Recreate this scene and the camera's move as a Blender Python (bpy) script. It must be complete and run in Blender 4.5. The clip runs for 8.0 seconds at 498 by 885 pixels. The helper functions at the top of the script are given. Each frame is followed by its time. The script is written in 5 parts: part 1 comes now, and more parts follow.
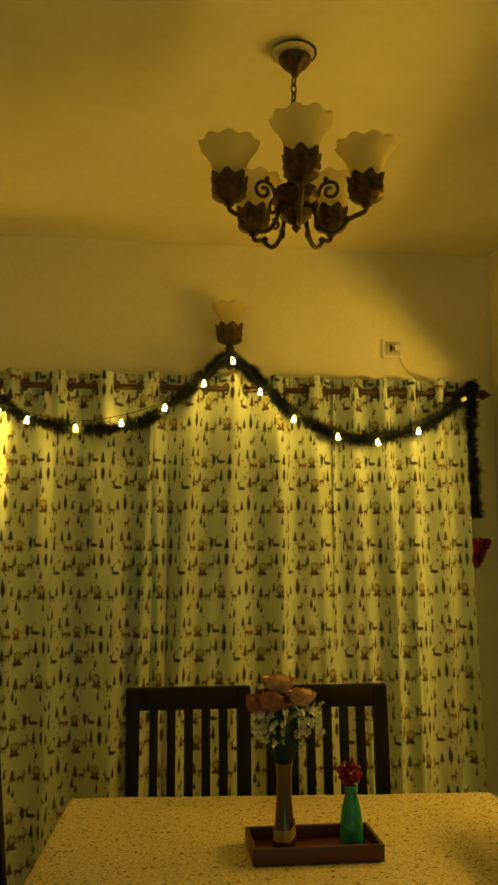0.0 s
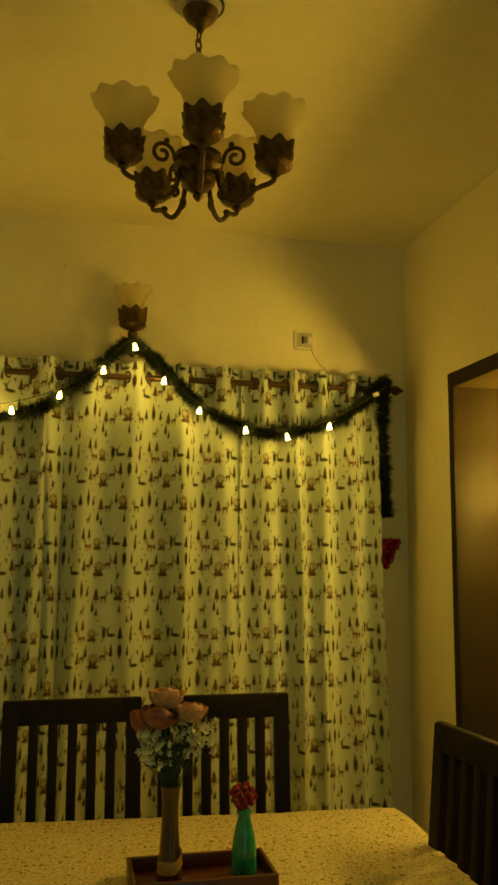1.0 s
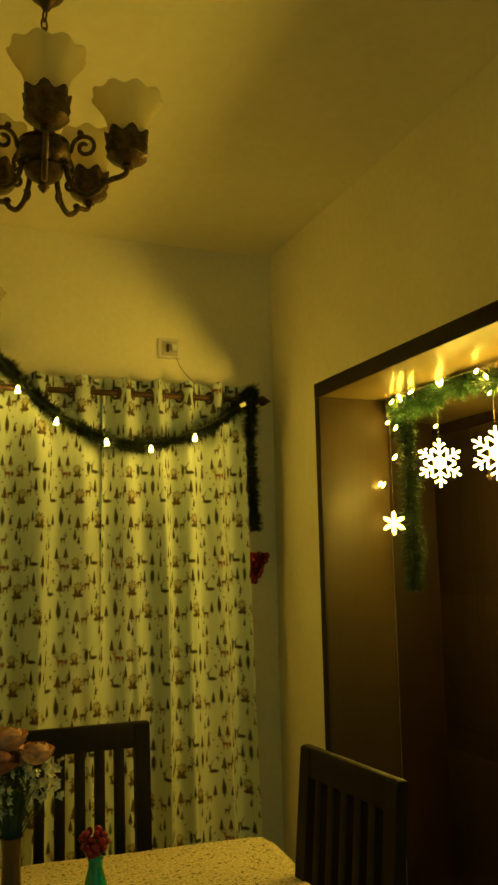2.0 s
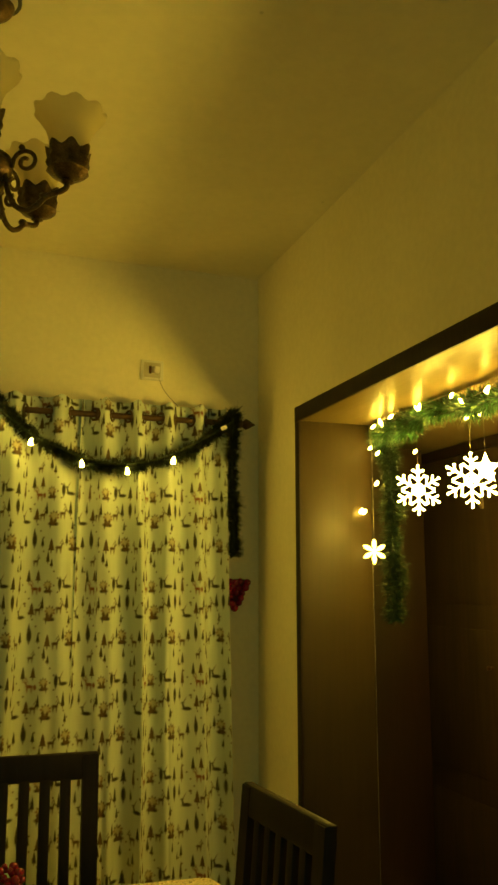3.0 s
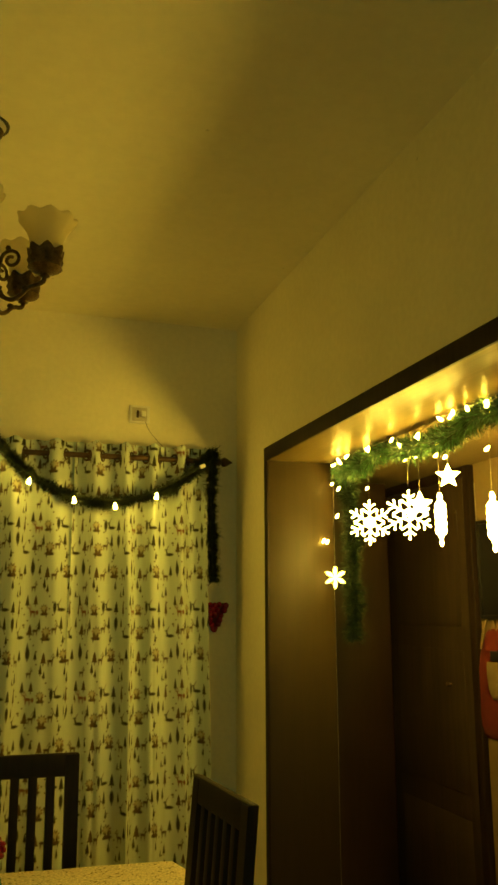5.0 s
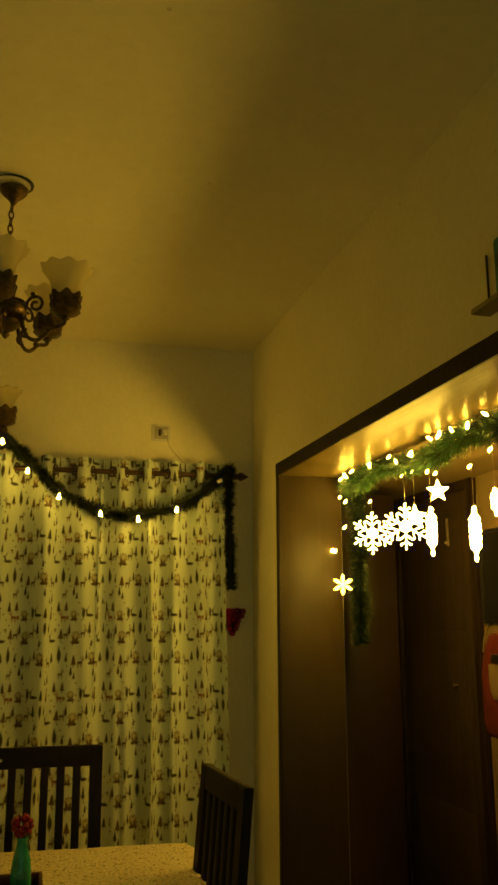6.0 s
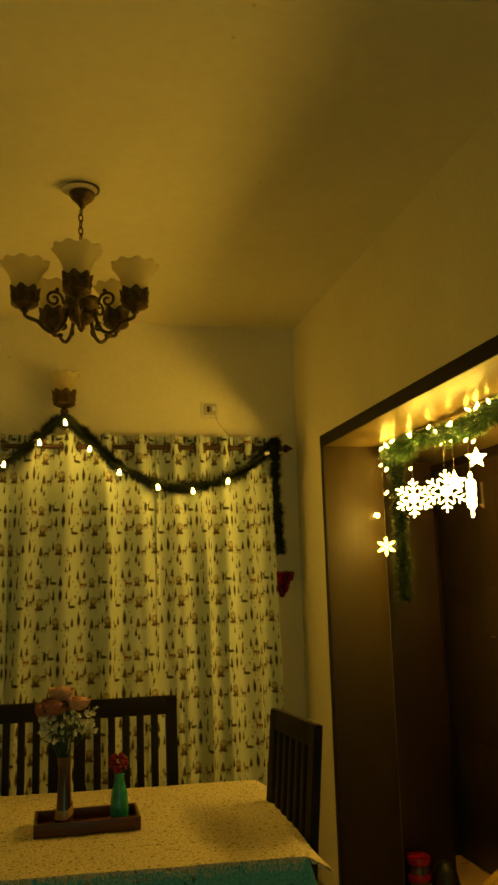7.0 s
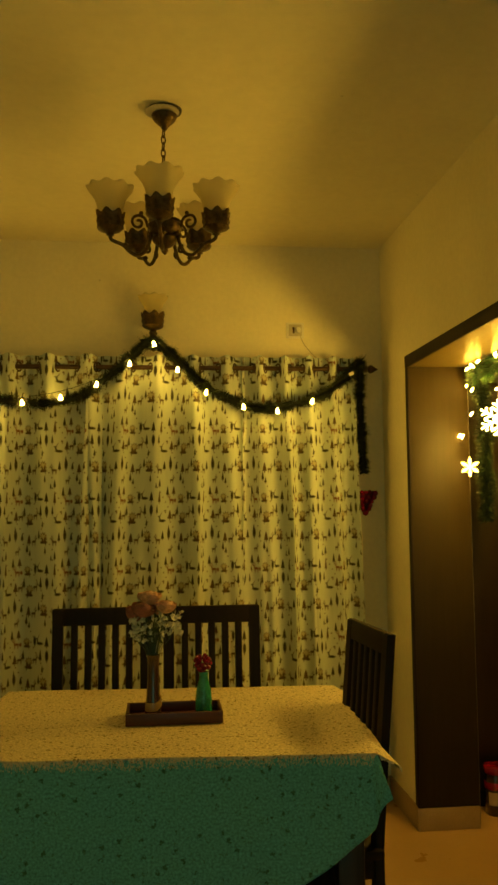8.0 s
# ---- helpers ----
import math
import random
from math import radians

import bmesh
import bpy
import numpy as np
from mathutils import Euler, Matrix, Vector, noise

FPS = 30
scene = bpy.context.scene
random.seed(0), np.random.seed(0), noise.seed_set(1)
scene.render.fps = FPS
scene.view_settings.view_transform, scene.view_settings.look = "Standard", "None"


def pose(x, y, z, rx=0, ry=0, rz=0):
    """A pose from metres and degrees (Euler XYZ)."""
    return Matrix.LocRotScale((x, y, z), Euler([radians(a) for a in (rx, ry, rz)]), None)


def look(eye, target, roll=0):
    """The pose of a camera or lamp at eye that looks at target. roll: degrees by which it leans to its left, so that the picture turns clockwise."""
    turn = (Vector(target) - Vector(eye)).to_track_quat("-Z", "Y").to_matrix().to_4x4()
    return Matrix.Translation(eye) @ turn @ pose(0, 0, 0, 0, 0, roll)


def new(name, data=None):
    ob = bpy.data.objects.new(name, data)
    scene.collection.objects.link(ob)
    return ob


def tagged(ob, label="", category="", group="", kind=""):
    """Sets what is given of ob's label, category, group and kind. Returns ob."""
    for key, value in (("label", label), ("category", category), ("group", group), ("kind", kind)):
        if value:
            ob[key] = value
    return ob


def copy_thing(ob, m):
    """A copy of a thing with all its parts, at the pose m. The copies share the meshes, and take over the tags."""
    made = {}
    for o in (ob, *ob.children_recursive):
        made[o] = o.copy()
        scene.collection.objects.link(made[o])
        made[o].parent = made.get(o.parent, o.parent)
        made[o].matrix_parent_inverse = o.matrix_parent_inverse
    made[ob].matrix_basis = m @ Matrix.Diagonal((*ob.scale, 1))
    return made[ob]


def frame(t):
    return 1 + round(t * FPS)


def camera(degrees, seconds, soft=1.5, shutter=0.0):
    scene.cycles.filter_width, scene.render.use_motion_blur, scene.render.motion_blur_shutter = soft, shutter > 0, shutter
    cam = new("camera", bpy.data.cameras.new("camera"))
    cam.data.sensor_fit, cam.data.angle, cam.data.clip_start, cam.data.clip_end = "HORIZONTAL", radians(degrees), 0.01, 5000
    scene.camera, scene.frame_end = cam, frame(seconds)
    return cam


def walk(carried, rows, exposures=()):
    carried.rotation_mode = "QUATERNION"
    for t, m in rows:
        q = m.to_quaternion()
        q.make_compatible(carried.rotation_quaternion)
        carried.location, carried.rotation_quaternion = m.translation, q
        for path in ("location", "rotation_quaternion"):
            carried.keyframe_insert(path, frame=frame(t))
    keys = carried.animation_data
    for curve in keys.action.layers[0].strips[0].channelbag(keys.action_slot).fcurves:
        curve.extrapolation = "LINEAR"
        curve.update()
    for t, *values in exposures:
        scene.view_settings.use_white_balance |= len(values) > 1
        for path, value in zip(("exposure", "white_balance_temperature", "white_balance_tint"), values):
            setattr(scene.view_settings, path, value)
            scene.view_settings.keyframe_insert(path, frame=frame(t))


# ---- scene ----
cam = camera(33.6, 8.0, soft=2.7)
METRES, EYE, TILT, LEAN, TURN = 1.64, 1.47, 0.0, 0.0, -7.0
ROWS = [
    (0.0, 0.0, 0.0, 0.0, 0.0, 7.18, 0.04),
    (0.5, 0.0298, 0.0503, -0.0072, -0.92, 7.14, -0.42),
    (1.0, 0.0355, 0.1117, 0.0021, -5.81, 7.08, -0.35),
    (1.5, 0.0425, 0.1548, 0.0069, -12.19, 7.51, 0.39),
    (2.0, 0.0719, 0.1787, 0.0085, -14.31, 7.93, 1.13),
    (3.5, 0.2264, 0.1805, 0.006, -11.35, 10.57, -0.26),
    (4.0, 0.2306, 0.1098, 0.0041, -11.24, 10.97, 0.05),
    (4.5, 0.2421, 0.0336, 0.0063, -11.47, 11.08, 0.28),
    (6.0, 0.3075, -0.2077, 0.0045, -7.88, 11.75, 0.19),
    (6.5, 0.2641, -0.273, -0.0029, -7.19, 11.39, 0.82),
    (7.0, 0.2214, -0.3483, -0.0064, -6.05, 9.56, 1.61),
    (7.5, 0.2213, -0.3798, -0.0138, -2.72, 7.23, 1.12),
    (8.0, 0.2478, -0.3897, -0.0186, 0.42, 4.31, 0.63),
]
CAMERA_EXPOSURE = [(0.0, 0.10, 6450, 8), (0.8, 0.06, 6400, 6), (1.5, -0.05, 6250, 0), (2.2, 0.0, 6100, -5), (3.5, 0.11, 6100, -6), (4.7, 0.13, 6100, -6), (5.8, -0.44, 6600, 5), (6.6, -0.36, 6750, 10), (7.2, -0.16, 6750, 14), (8.0, 0.03, 6750, 16)]
walk(cam, [(t, pose(0, 0, EYE, TILT, LEAN, TURN) @ pose(METRES * x, METRES * y, METRES * z, 90 + pitch, roll, yaw)) for t, x, y, z, yaw, pitch, roll in ROWS],
     CAMERA_EXPOSURE)

# ---------------------------------------------------------------- light
WARM = (1.0, 0.60, 0.065)
# Last value drives an added cool fill lamp, its source unseen.
ORNAMENT_GLOW, BULB_GLOW, SWAG_GLOW, FILL_GLOW = 163.0, 130.0, 120.0, 5.6
world = bpy.data.worlds.new("cool_fill")
world.use_nodes = True
world.node_tree.nodes["Background"].inputs[0].default_value = (0.02, 0.06, 0.05, 1)
world.node_tree.nodes["Background"].inputs[1].default_value = 0.05
scene.world = world

# ---------------------------------------------------------------- plan, metres
NORTH, EAST, EAST_BACK, CEIL = 3.38, 1.485, 1.76, 2.748
# West wall is unseen; set close to bounce light onto the left side.
WEST, SOUTH = -1.40, -2.7
OPEN_N, OPEN_S, OPEN_TOP = 2.94, 1.02, 2.06
HALL_X, HALL_CEIL, HALL_N, HALL_S = 2.40, 2.085, 3.75, 0.10


# ---------------------------------------------------------------- materials
def mat(name, color, rough=0.6, metal=0.0, vary=0.0, scale=6.0, fine=0.0, fine_scale=120.0, bump=0.0, bump_scale=200.0,
        glow=0.0, glow_color=None, coat=0.0, spec=0.5, rough_vary=0.0, piece=0.0, see=0.0):
    m = bpy.data.materials.new(name)
    m.use_nodes = True
    nt = m.node_tree
    b = nt.nodes["Principled BSDF"]
    b.inputs["Base Color"].default_value = (*color, 1)
    b.inputs["Roughness"].default_value = rough
    b.inputs["Metallic"].default_value = metal
    b.inputs["Specular IOR Level"].default_value = spec
    b.inputs["Coat Weight"].default_value = coat
    b.inputs["Coat Roughness"].default_value = 0.12
    b.inputs["Transmission Weight"].default_value = see
    if glow:
        b.inputs["Emission Color"].default_value = (*(glow_color or color), 1)
        b.inputs["Emission Strength"].default_value = glow
    tex = nt.nodes.new("ShaderNodeTexCoord")
    sock = None

    def noise_at(s, detail=4.0):
        n = nt.nodes.new("ShaderNodeTexNoise")
        n.inputs["Scale"].default_value = s
        n.inputs["Detail"].default_value = detail
        nt.links.new(tex.outputs["Object"], n.inputs["Vector"])
        return n

    def times(sock, fac, amount):
        r = nt.nodes.new("ShaderNodeMapRange")
        r.inputs["From Min"].default_value, r.inputs["From Max"].default_value = 0.3, 0.7
        r.inputs["To Min"].default_value, r.inputs["To Max"].default_value = 1 - amount, 1 + amount
        nt.links.new(fac, r.inputs["Value"])
        mx = nt.nodes.new("ShaderNodeVectorMath")
        mx.operation = "SCALE"
        if sock is None:
            mx.inputs[0].default_value = color
        else:
            nt.links.new(sock, mx.inputs[0])
        nt.links.new(r.outputs[0], mx.inputs["Scale"])
        return mx.outputs[0]

    if vary:
        sock = times(sock, noise_at(scale).outputs[0], vary)
    if fine:
        sock = times(sock, noise_at(fine_scale, 2.0).outputs[0], fine)
    if piece:
        info = nt.nodes.new("ShaderNodeNewGeometry")
        sock = times(sock, info.outputs["Random Per Island"], piece)
    if sock is not None:
        nt.links.new(sock, b.inputs["Base Color"])
    if rough_vary:
        r = nt.nodes.new("ShaderNodeMapRange")
        r.inputs["To Min"].default_value, r.inputs["To Max"].default_value = rough - rough_vary, rough + rough_vary
        nt.links.new(noise_at(scale * 2.3).outputs[0], r.inputs["Value"])
        nt.links.new(r.outputs[0], b.inputs["Roughness"])
    if bump:
        n = noise_at(bump_scale, 3.0)
        bp = nt.nodes.new("ShaderNodeBump")
        bp.inputs["Strength"].default_value = bump
        bp.inputs["Distance"].default_value = 0.004
        nt.links.new(n.outputs[0], bp.inputs["Height"])
        nt.links.new(bp.outputs[0], b.inputs["Normal"])
    return m


def wood(name, color, rough, across=60.0, along=3.0, coat=0.0, axis=2, contrast=0.35, relief=0.12, spec=0.5):
    """Wood whose grain runs along one axis of the object."""
    m = mat(name, color, rough, coat=coat, spec=spec)
    nt = m.node_tree
    b = nt.nodes["Principled BSDF"]
    tex, mp, n = nt.nodes.new("ShaderNodeTexCoord"), nt.nodes.new("ShaderNodeMapping"), nt.nodes.new("ShaderNodeTexNoise")
    mp.inputs["Scale"].default_value = [along if i == axis else across for i in range(3)]
    n.inputs["Scale"].default_value, n.inputs["Detail"].default_value, n.inputs["Distortion"].default_value = 1.0, 6.0, 0.6
    ramp = nt.nodes.new("ShaderNodeValToRGB")
    ramp.color_ramp.elements[0].position, ramp.color_ramp.elements[1].position = 0.3, 0.72
    ramp.color_ramp.elements[0].color = (*[c * (1 - contrast) for c in color], 1)
    ramp.color_ramp.elements[1].color = (*[c * (1 + contrast) for c in color], 1)
    bp = nt.nodes.new("ShaderNodeBump")
    bp.inputs["Strength"].default_value, bp.inputs["Distance"].default_value = relief, 0.002
    nt.links.new(tex.outputs["Object"], mp.inputs["Vector"])
    nt.links.new(mp.outputs[0], n.inputs["Vector"])
    nt.links.new(n.outputs[0], ramp.inputs[0])
    nt.links.new(ramp.outputs[0], b.inputs["Base Color"])
    nt.links.new(n.outputs[0], bp.inputs["Height"])
    nt.links.new(bp.outputs[0], b.inputs["Normal"])
    return m


PLASTER = mat("wall_paint", (0.80, 0.74, 0.52), 0.62, vary=0.05, scale=2.2, fine=0.03, fine_scale=45, bump=0.10, bump_scale=55, rough_vary=0.1)
# Dark ochre: the hall's dimness is put into the base colour.
HALL_PAINT = mat("dimmed_hall_paint", (0.17, 0.125, 0.062), 0.7, vary=0.08, scale=3, fine=0.04, fine_scale=45, bump=0.1, bump_scale=55)
CEILING = mat("ceiling_paint", (0.80, 0.74, 0.52), 0.7, vary=0.06, scale=1.4, fine=0.025, fine_scale=30, bump=0.08, bump_scale=40)
FLOOR = mat("polished_floor", (0.50, 0.33, 0.17), 0.3, vary=0.07, scale=3, fine=0.02, fine_scale=70, rough_vary=0.08)
SKIRT = mat("skirting_tile", (0.38, 0.27, 0.15), 0.4, vary=0.1, scale=8, fine=0.05)
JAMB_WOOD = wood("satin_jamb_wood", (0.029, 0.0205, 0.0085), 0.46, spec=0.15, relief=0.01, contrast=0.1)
# Lighter and yellower than the jambs: the string lights' wash sits in the colour.
SOFFIT_WOOD = wood("glow_tinted_soffit_wood", (0.122, 0.092, 0.036), 0.36, spec=0.035, axis=1, relief=0.015, contrast=0.12)
TRIM_WOOD = wood("frame_wood", (0.016, 0.009, 0.006), 0.6, spec=0.2)
LEAF_WOOD = wood("brown_door_veneer", (0.034, 0.022, 0.012), 0.5, coat=0.0, across=40, relief=0.03)
DOOR_WOOD = wood("door_veneer", (0.012, 0.006, 0.0035), 0.38, coat=0.0, across=40, relief=0.03)
CHAIR_WOOD = wood("chair_wood", (0.009, 0.0055, 0.0048), 0.6, spec=0.24)
TABLE_WOOD = wood("table_wood", (0.030, 0.014, 0.010), 0.4)
TRAY_WOOD = wood("tray_wood", (0.085, 0.022, 0.012), 0.4, axis=0)
ROD_METAL = mat("rod_bronze", (0.10, 0.06, 0.035), 0.38, 0.7, vary=0.15, scale=30)
BRONZE = mat("antique_bronze", (0.085, 0.055, 0.022), 0.42, 0.75, vary=0.45, scale=60, fine=0.3, fine_scale=300, bump=0.5, bump_scale=180)
BRASS = mat("pale_metal", (0.55, 0.45, 0.3), 0.3, 0.9, vary=0.1, scale=40)
SHELF_PAINT = mat("olive_shelf_paint", (0.26, 0.21, 0.09), 0.6, vary=0.1, scale=15)
PLATE = mat("aged_white_plastic", (0.50, 0.46, 0.36), 0.5, vary=0.1, scale=30)
WHITE = mat("white_plastic", (0.72, 0.70, 0.62), 0.4, vary=0.03, scale=20)
BLACK = mat("black_plastic", (0.012, 0.012, 0.014), 0.35, vary=0.2, scale=20)
DIM_WIRE = mat("clear_cable", (0.16, 0.13, 0.09), 0.3)
WIRE = mat("pale_cable", (0.30, 0.26, 0.18), 0.45)
DARK_WIRE = mat("green_cable", (0.015, 0.03, 0.012), 0.5)
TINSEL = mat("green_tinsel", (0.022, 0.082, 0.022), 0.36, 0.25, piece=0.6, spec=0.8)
# Two darkened tinsel copies: shade on swags and strand goes into the colour.
TINSEL_SHADED = mat("shaded_green_tinsel", (0.007, 0.013, 0.006), 0.6, piece=0.6, spec=0.3)
TINSEL_DROP = mat("dimmed_green_tinsel", (0.010, 0.024, 0.011), 0.42, 0.15, piece=0.6)
TINSEL_FOIL = mat("silver_green_tinsel", (0.08, 0.10, 0.06), 0.25, 0.7, piece=0.6)
GLOW_SMALL = mat("lit_small_acrylic", (0.9, 0.85, 0.7), 0.3, glow=16.0, glow_color=WARM)
GLOW = mat("lit_acrylic", (0.9, 0.85, 0.7), 0.3, glow=ORNAMENT_GLOW, glow_color=WARM)
LED = mat("led_bulb", (0.9, 0.8, 0.6), 0.3, glow=BULB_GLOW, glow_color=WARM)
BELL_GLOW = mat("lit_bell_shade", (0.9, 0.85, 0.7), 0.4, glow=SWAG_GLOW, glow_color=WARM)
RED_GLOSS = mat("red_berry", (0.24, 0.003, 0.022), 0.24, vary=0.2, scale=60, coat=0.15)
RED_FELT = mat("red_felt", (0.10, 0.005, 0.006), 0.85, vary=0.15, scale=30, bump=0.3, bump_scale=300)
CREAM_FELT = mat("cream_felt", (0.17, 0.13, 0.07), 0.9, vary=0.1, scale=25, bump=0.3, bump_scale=300)
NAVY = mat("dark_blue_board", (0.008, 0.008, 0.012), 0.5, vary=0.2, scale=12)
GREEN_GLASS = mat("painted_green_glass", (0.02, 0.25, 0.15), 0.22, vary=0.35, scale=38, coat=0.4, fine=0.2, fine_scale=160)
AMBER = mat("amber_glass", (0.10, 0.038, 0.015), 0.10, vary=0.15, scale=30, coat=0.6, see=0.35)
ROSE = mat("peach_petals", (0.62, 0.36, 0.25), 0.7, vary=0.25, scale=60, fine=0.1)
ROSE_DARK = mat("dusty_rose_petals", (0.36, 0.14, 0.11), 0.7, vary=0.25, scale=60)
WHITE_PETAL = mat("small_white_petals", (0.60, 0.60, 0.48), 0.7, vary=0.15, scale=80, piece=0.25)
LEAF = mat("dark_leaves", (0.025, 0.055, 0.02), 0.5, vary=0.3, scale=60, piece=0.3)
YELLOW_CLOTH = mat("yellow_cloth", (0.55, 0.36, 0.05), 0.85, vary=0.15, scale=12, bump=0.4, bump_scale=90)
TEAL = mat("teal_paint", (0.03, 0.17, 0.14), 0.5, vary=0.15, scale=20)
PAPER = mat("beige_label", (0.50, 0.36, 0.24), 0.6, vary=0.08, scale=40)
BROWN_GLASS = mat("brown_jar_glass", (0.05, 0.024, 0.012), 0.15, coat=0.5)


def frosted_glass():
    """Thin frosted glass: part of the light passes straight, the rest scatters to both sides."""
    m = mat("frosted_glass", (0.86, 0.82, 0.52), 0.45, vary=0.08, scale=14, bump=0.1, bump_scale=50)
    nt = m.node_tree
    b, out = nt.nodes["Principled BSDF"], nt.nodes["Material Output"]
    clear, through_, mix1, mix2 = (nt.nodes.new("ShaderNodeBsdf" + k) if k[0] == "T" else nt.nodes.new("ShaderNodeMixShader") for k in ("Transparent", "Translucent", "M", "M"))
    clear.inputs[0].default_value = (0.94, 0.90, 0.76, 1)
    through_.inputs[0].default_value = (0.85, 0.78, 0.55, 1)
    mix1.inputs[0].default_value, mix2.inputs[0].default_value = 0.55, 0.36
    nt.links.new(b.outputs[0], mix1.inputs[1])
    nt.links.new(through_.outputs[0], mix1.inputs[2])
    nt.links.new(mix1.outputs[0], mix2.inputs[1])
    nt.links.new(clear.outputs[0], mix2.inputs[2])
    nt.links.new(mix2.outputs[0], out.inputs[0])
    return m


def specked(m, amount=0.75):
    """Sparse small dark marks, as old paint gathers them."""
    nt = m.node_tree
    b = nt.nodes["Principled BSDF"]
    old = b.inputs["Base Color"].links[0].from_socket
    tex, v, r, s = (nt.nodes.new("ShaderNode" + k) for k in ("TexCoord", "TexVoronoi", "MapRange", "VectorMath"))
    v.inputs["Scale"].default_value = 4.5
    r.inputs["From Min"].default_value, r.inputs["From Max"].default_value = 0.018, 0.035
    r.inputs["To Min"].default_value, r.inputs["To Max"].default_value = amount, 1.0
    s.operation = "SCALE"
    nt.links.new(tex.outputs["Object"], v.inputs["Vector"])
    nt.links.new(v.outputs["Distance"], r.inputs["Value"])
    nt.links.new(old, s.inputs[0])
    nt.links.new(r.outputs[0], s.inputs["Scale"])
    nt.links.new(s.outputs[0], b.inputs["Base Color"])


FROST = frosted_glass()
specked(PLASTER)
specked(CEILING)


def printed_cloth(name, ground, inks, weave=420.0):
    """Cotton with scattered sprigs: inks are rows of (cells a metre, size, colour)."""
    m = mat(name, ground, 0.9, spec=0.2)
    nt = m.node_tree
    b = nt.nodes["Principled BSDF"]
    tex = nt.nodes.new("ShaderNodeTexCoord")
    warp = nt.nodes.new("ShaderNodeTexNoise")
    warp.inputs["Scale"].default_value, warp.inputs["Detail"].default_value = 130, 4
    add = nt.nodes.new("ShaderNodeVectorMath")
    add.operation = "MULTIPLY_ADD"
    add.inputs[1].default_value = (0.024, 0.024, 0.024)
    nt.links.new(tex.outputs["UV"], warp.inputs["Vector"])
    nt.links.new(warp.outputs["Color"], add.inputs[0])
    nt.links.new(tex.outputs["UV"], add.inputs[2])
    last = None
    for scale, limit, ink in inks:
        v = nt.nodes.new("ShaderNodeTexVoronoi")
        v.inputs["Scale"].default_value = scale
        nt.links.new(add.outputs[0], v.inputs["Vector"])
        r = nt.nodes.new("ShaderNodeMapRange")
        r.inputs["From Min"].default_value, r.inputs["From Max"].default_value = limit, limit + 0.08
        r.inputs["To Min"].default_value, r.inputs["To Max"].default_value = 1.0, 0.0
        nt.links.new(v.outputs["Distance"], r.inputs["Value"])
        mx = nt.nodes.new("ShaderNodeMix")
        mx.data_type = "RGBA"
        nt.links.new(r.outputs[0], mx.inputs["Factor"])
        if last is None:
            mx.inputs[6].default_value = (*ground, 1)
        else:
            nt.links.new(last, mx.inputs[6])
        mx.inputs[7].default_value = (*ink, 1)
        last = mx.outputs[2]
    mottle = nt.nodes.new("ShaderNodeTexNoise")
    mottle.inputs["Scale"].default_value, mottle.inputs["Detail"].default_value = 150, 5
    rng_ = nt.nodes.new("ShaderNodeMapRange")
    rng_.inputs["From Min"].default_value, rng_.inputs["From Max"].default_value = 0.3, 0.7
    rng_.inputs["To Min"].default_value, rng_.inputs["To Max"].default_value = 0.60, 1.32
    nt.links.new(tex.outputs["UV"], mottle.inputs["Vector"])
    nt.links.new(mottle.outputs[0], rng_.inputs["Value"])
    sc_ = nt.nodes.new("ShaderNodeVectorMath")
    sc_.operation = "SCALE"
    nt.links.new(last, sc_.inputs[0])
    nt.links.new(rng_.outputs[0], sc_.inputs["Scale"])
    nt.links.new(sc_.outputs[0], b.inputs["Base Color"])
    w = nt.nodes.new("ShaderNodeTexNoise")
    w.inputs["Scale"].default_value = weave
    nt.links.new(tex.outputs["UV"], w.inputs["Vector"])
    bp = nt.nodes.new("ShaderNodeBump")
    bp.inputs["Strength"].default_value, bp.inputs["Distance"].default_value = 0.7, 0.003
    nt.links.new(w.outputs[0], bp.inputs["Height"])
    nt.links.new(bp.outputs[0], b.inputs["Normal"])
    return m


def curtain_material():
    """Pale cotton whose woodland print comes from the colour attribute 'print'."""
    m = mat("printed_curtain", (0.6, 0.6, 0.45), 0.88, spec=0.2)
    nt = m.node_tree
    b = nt.nodes["Principled BSDF"]
    a = nt.nodes.new("ShaderNodeAttribute")
    a.attribute_name = "print"
    n = nt.nodes.new("ShaderNodeTexNoise")
    n.inputs["Scale"].default_value = 9
    r = nt.nodes.new("ShaderNodeMapRange")
    r.inputs["To Min"].default_value, r.inputs["To Max"].default_value = 0.88, 1.1
    nt.links.new(n.outputs[0], r.inputs["Value"])
    s = nt.nodes.new("ShaderNodeVectorMath")
    s.operation = "SCALE"
    nt.links.new(a.outputs["Color"], s.inputs[0])
    nt.links.new(r.outputs[0], s.inputs["Scale"])
    nt.links.new(s.outputs[0], b.inputs["Base Color"])
    w = nt.nodes.new("ShaderNodeTexNoise")
    w.inputs["Scale"].default_value = 350
    bp = nt.nodes.new("ShaderNodeBump")
    bp.inputs["Strength"].default_value, bp.inputs["Distance"].default_value = 0.35, 0.002
    nt.links.new(w.outputs[0], bp.inputs["Height"])
    nt.links.new(bp.outputs[0], b.inputs["Normal"])
    return m


TOPPER = printed_cloth("cream_holly_print", (0.68, 0.60, 0.42), ((46, 0.17, (0.19, 0.17, 0.075)), (63, 0.15, (0.27, 0.21, 0.10)), (52, 0.09, (0.26, 0.07, 0.03))))
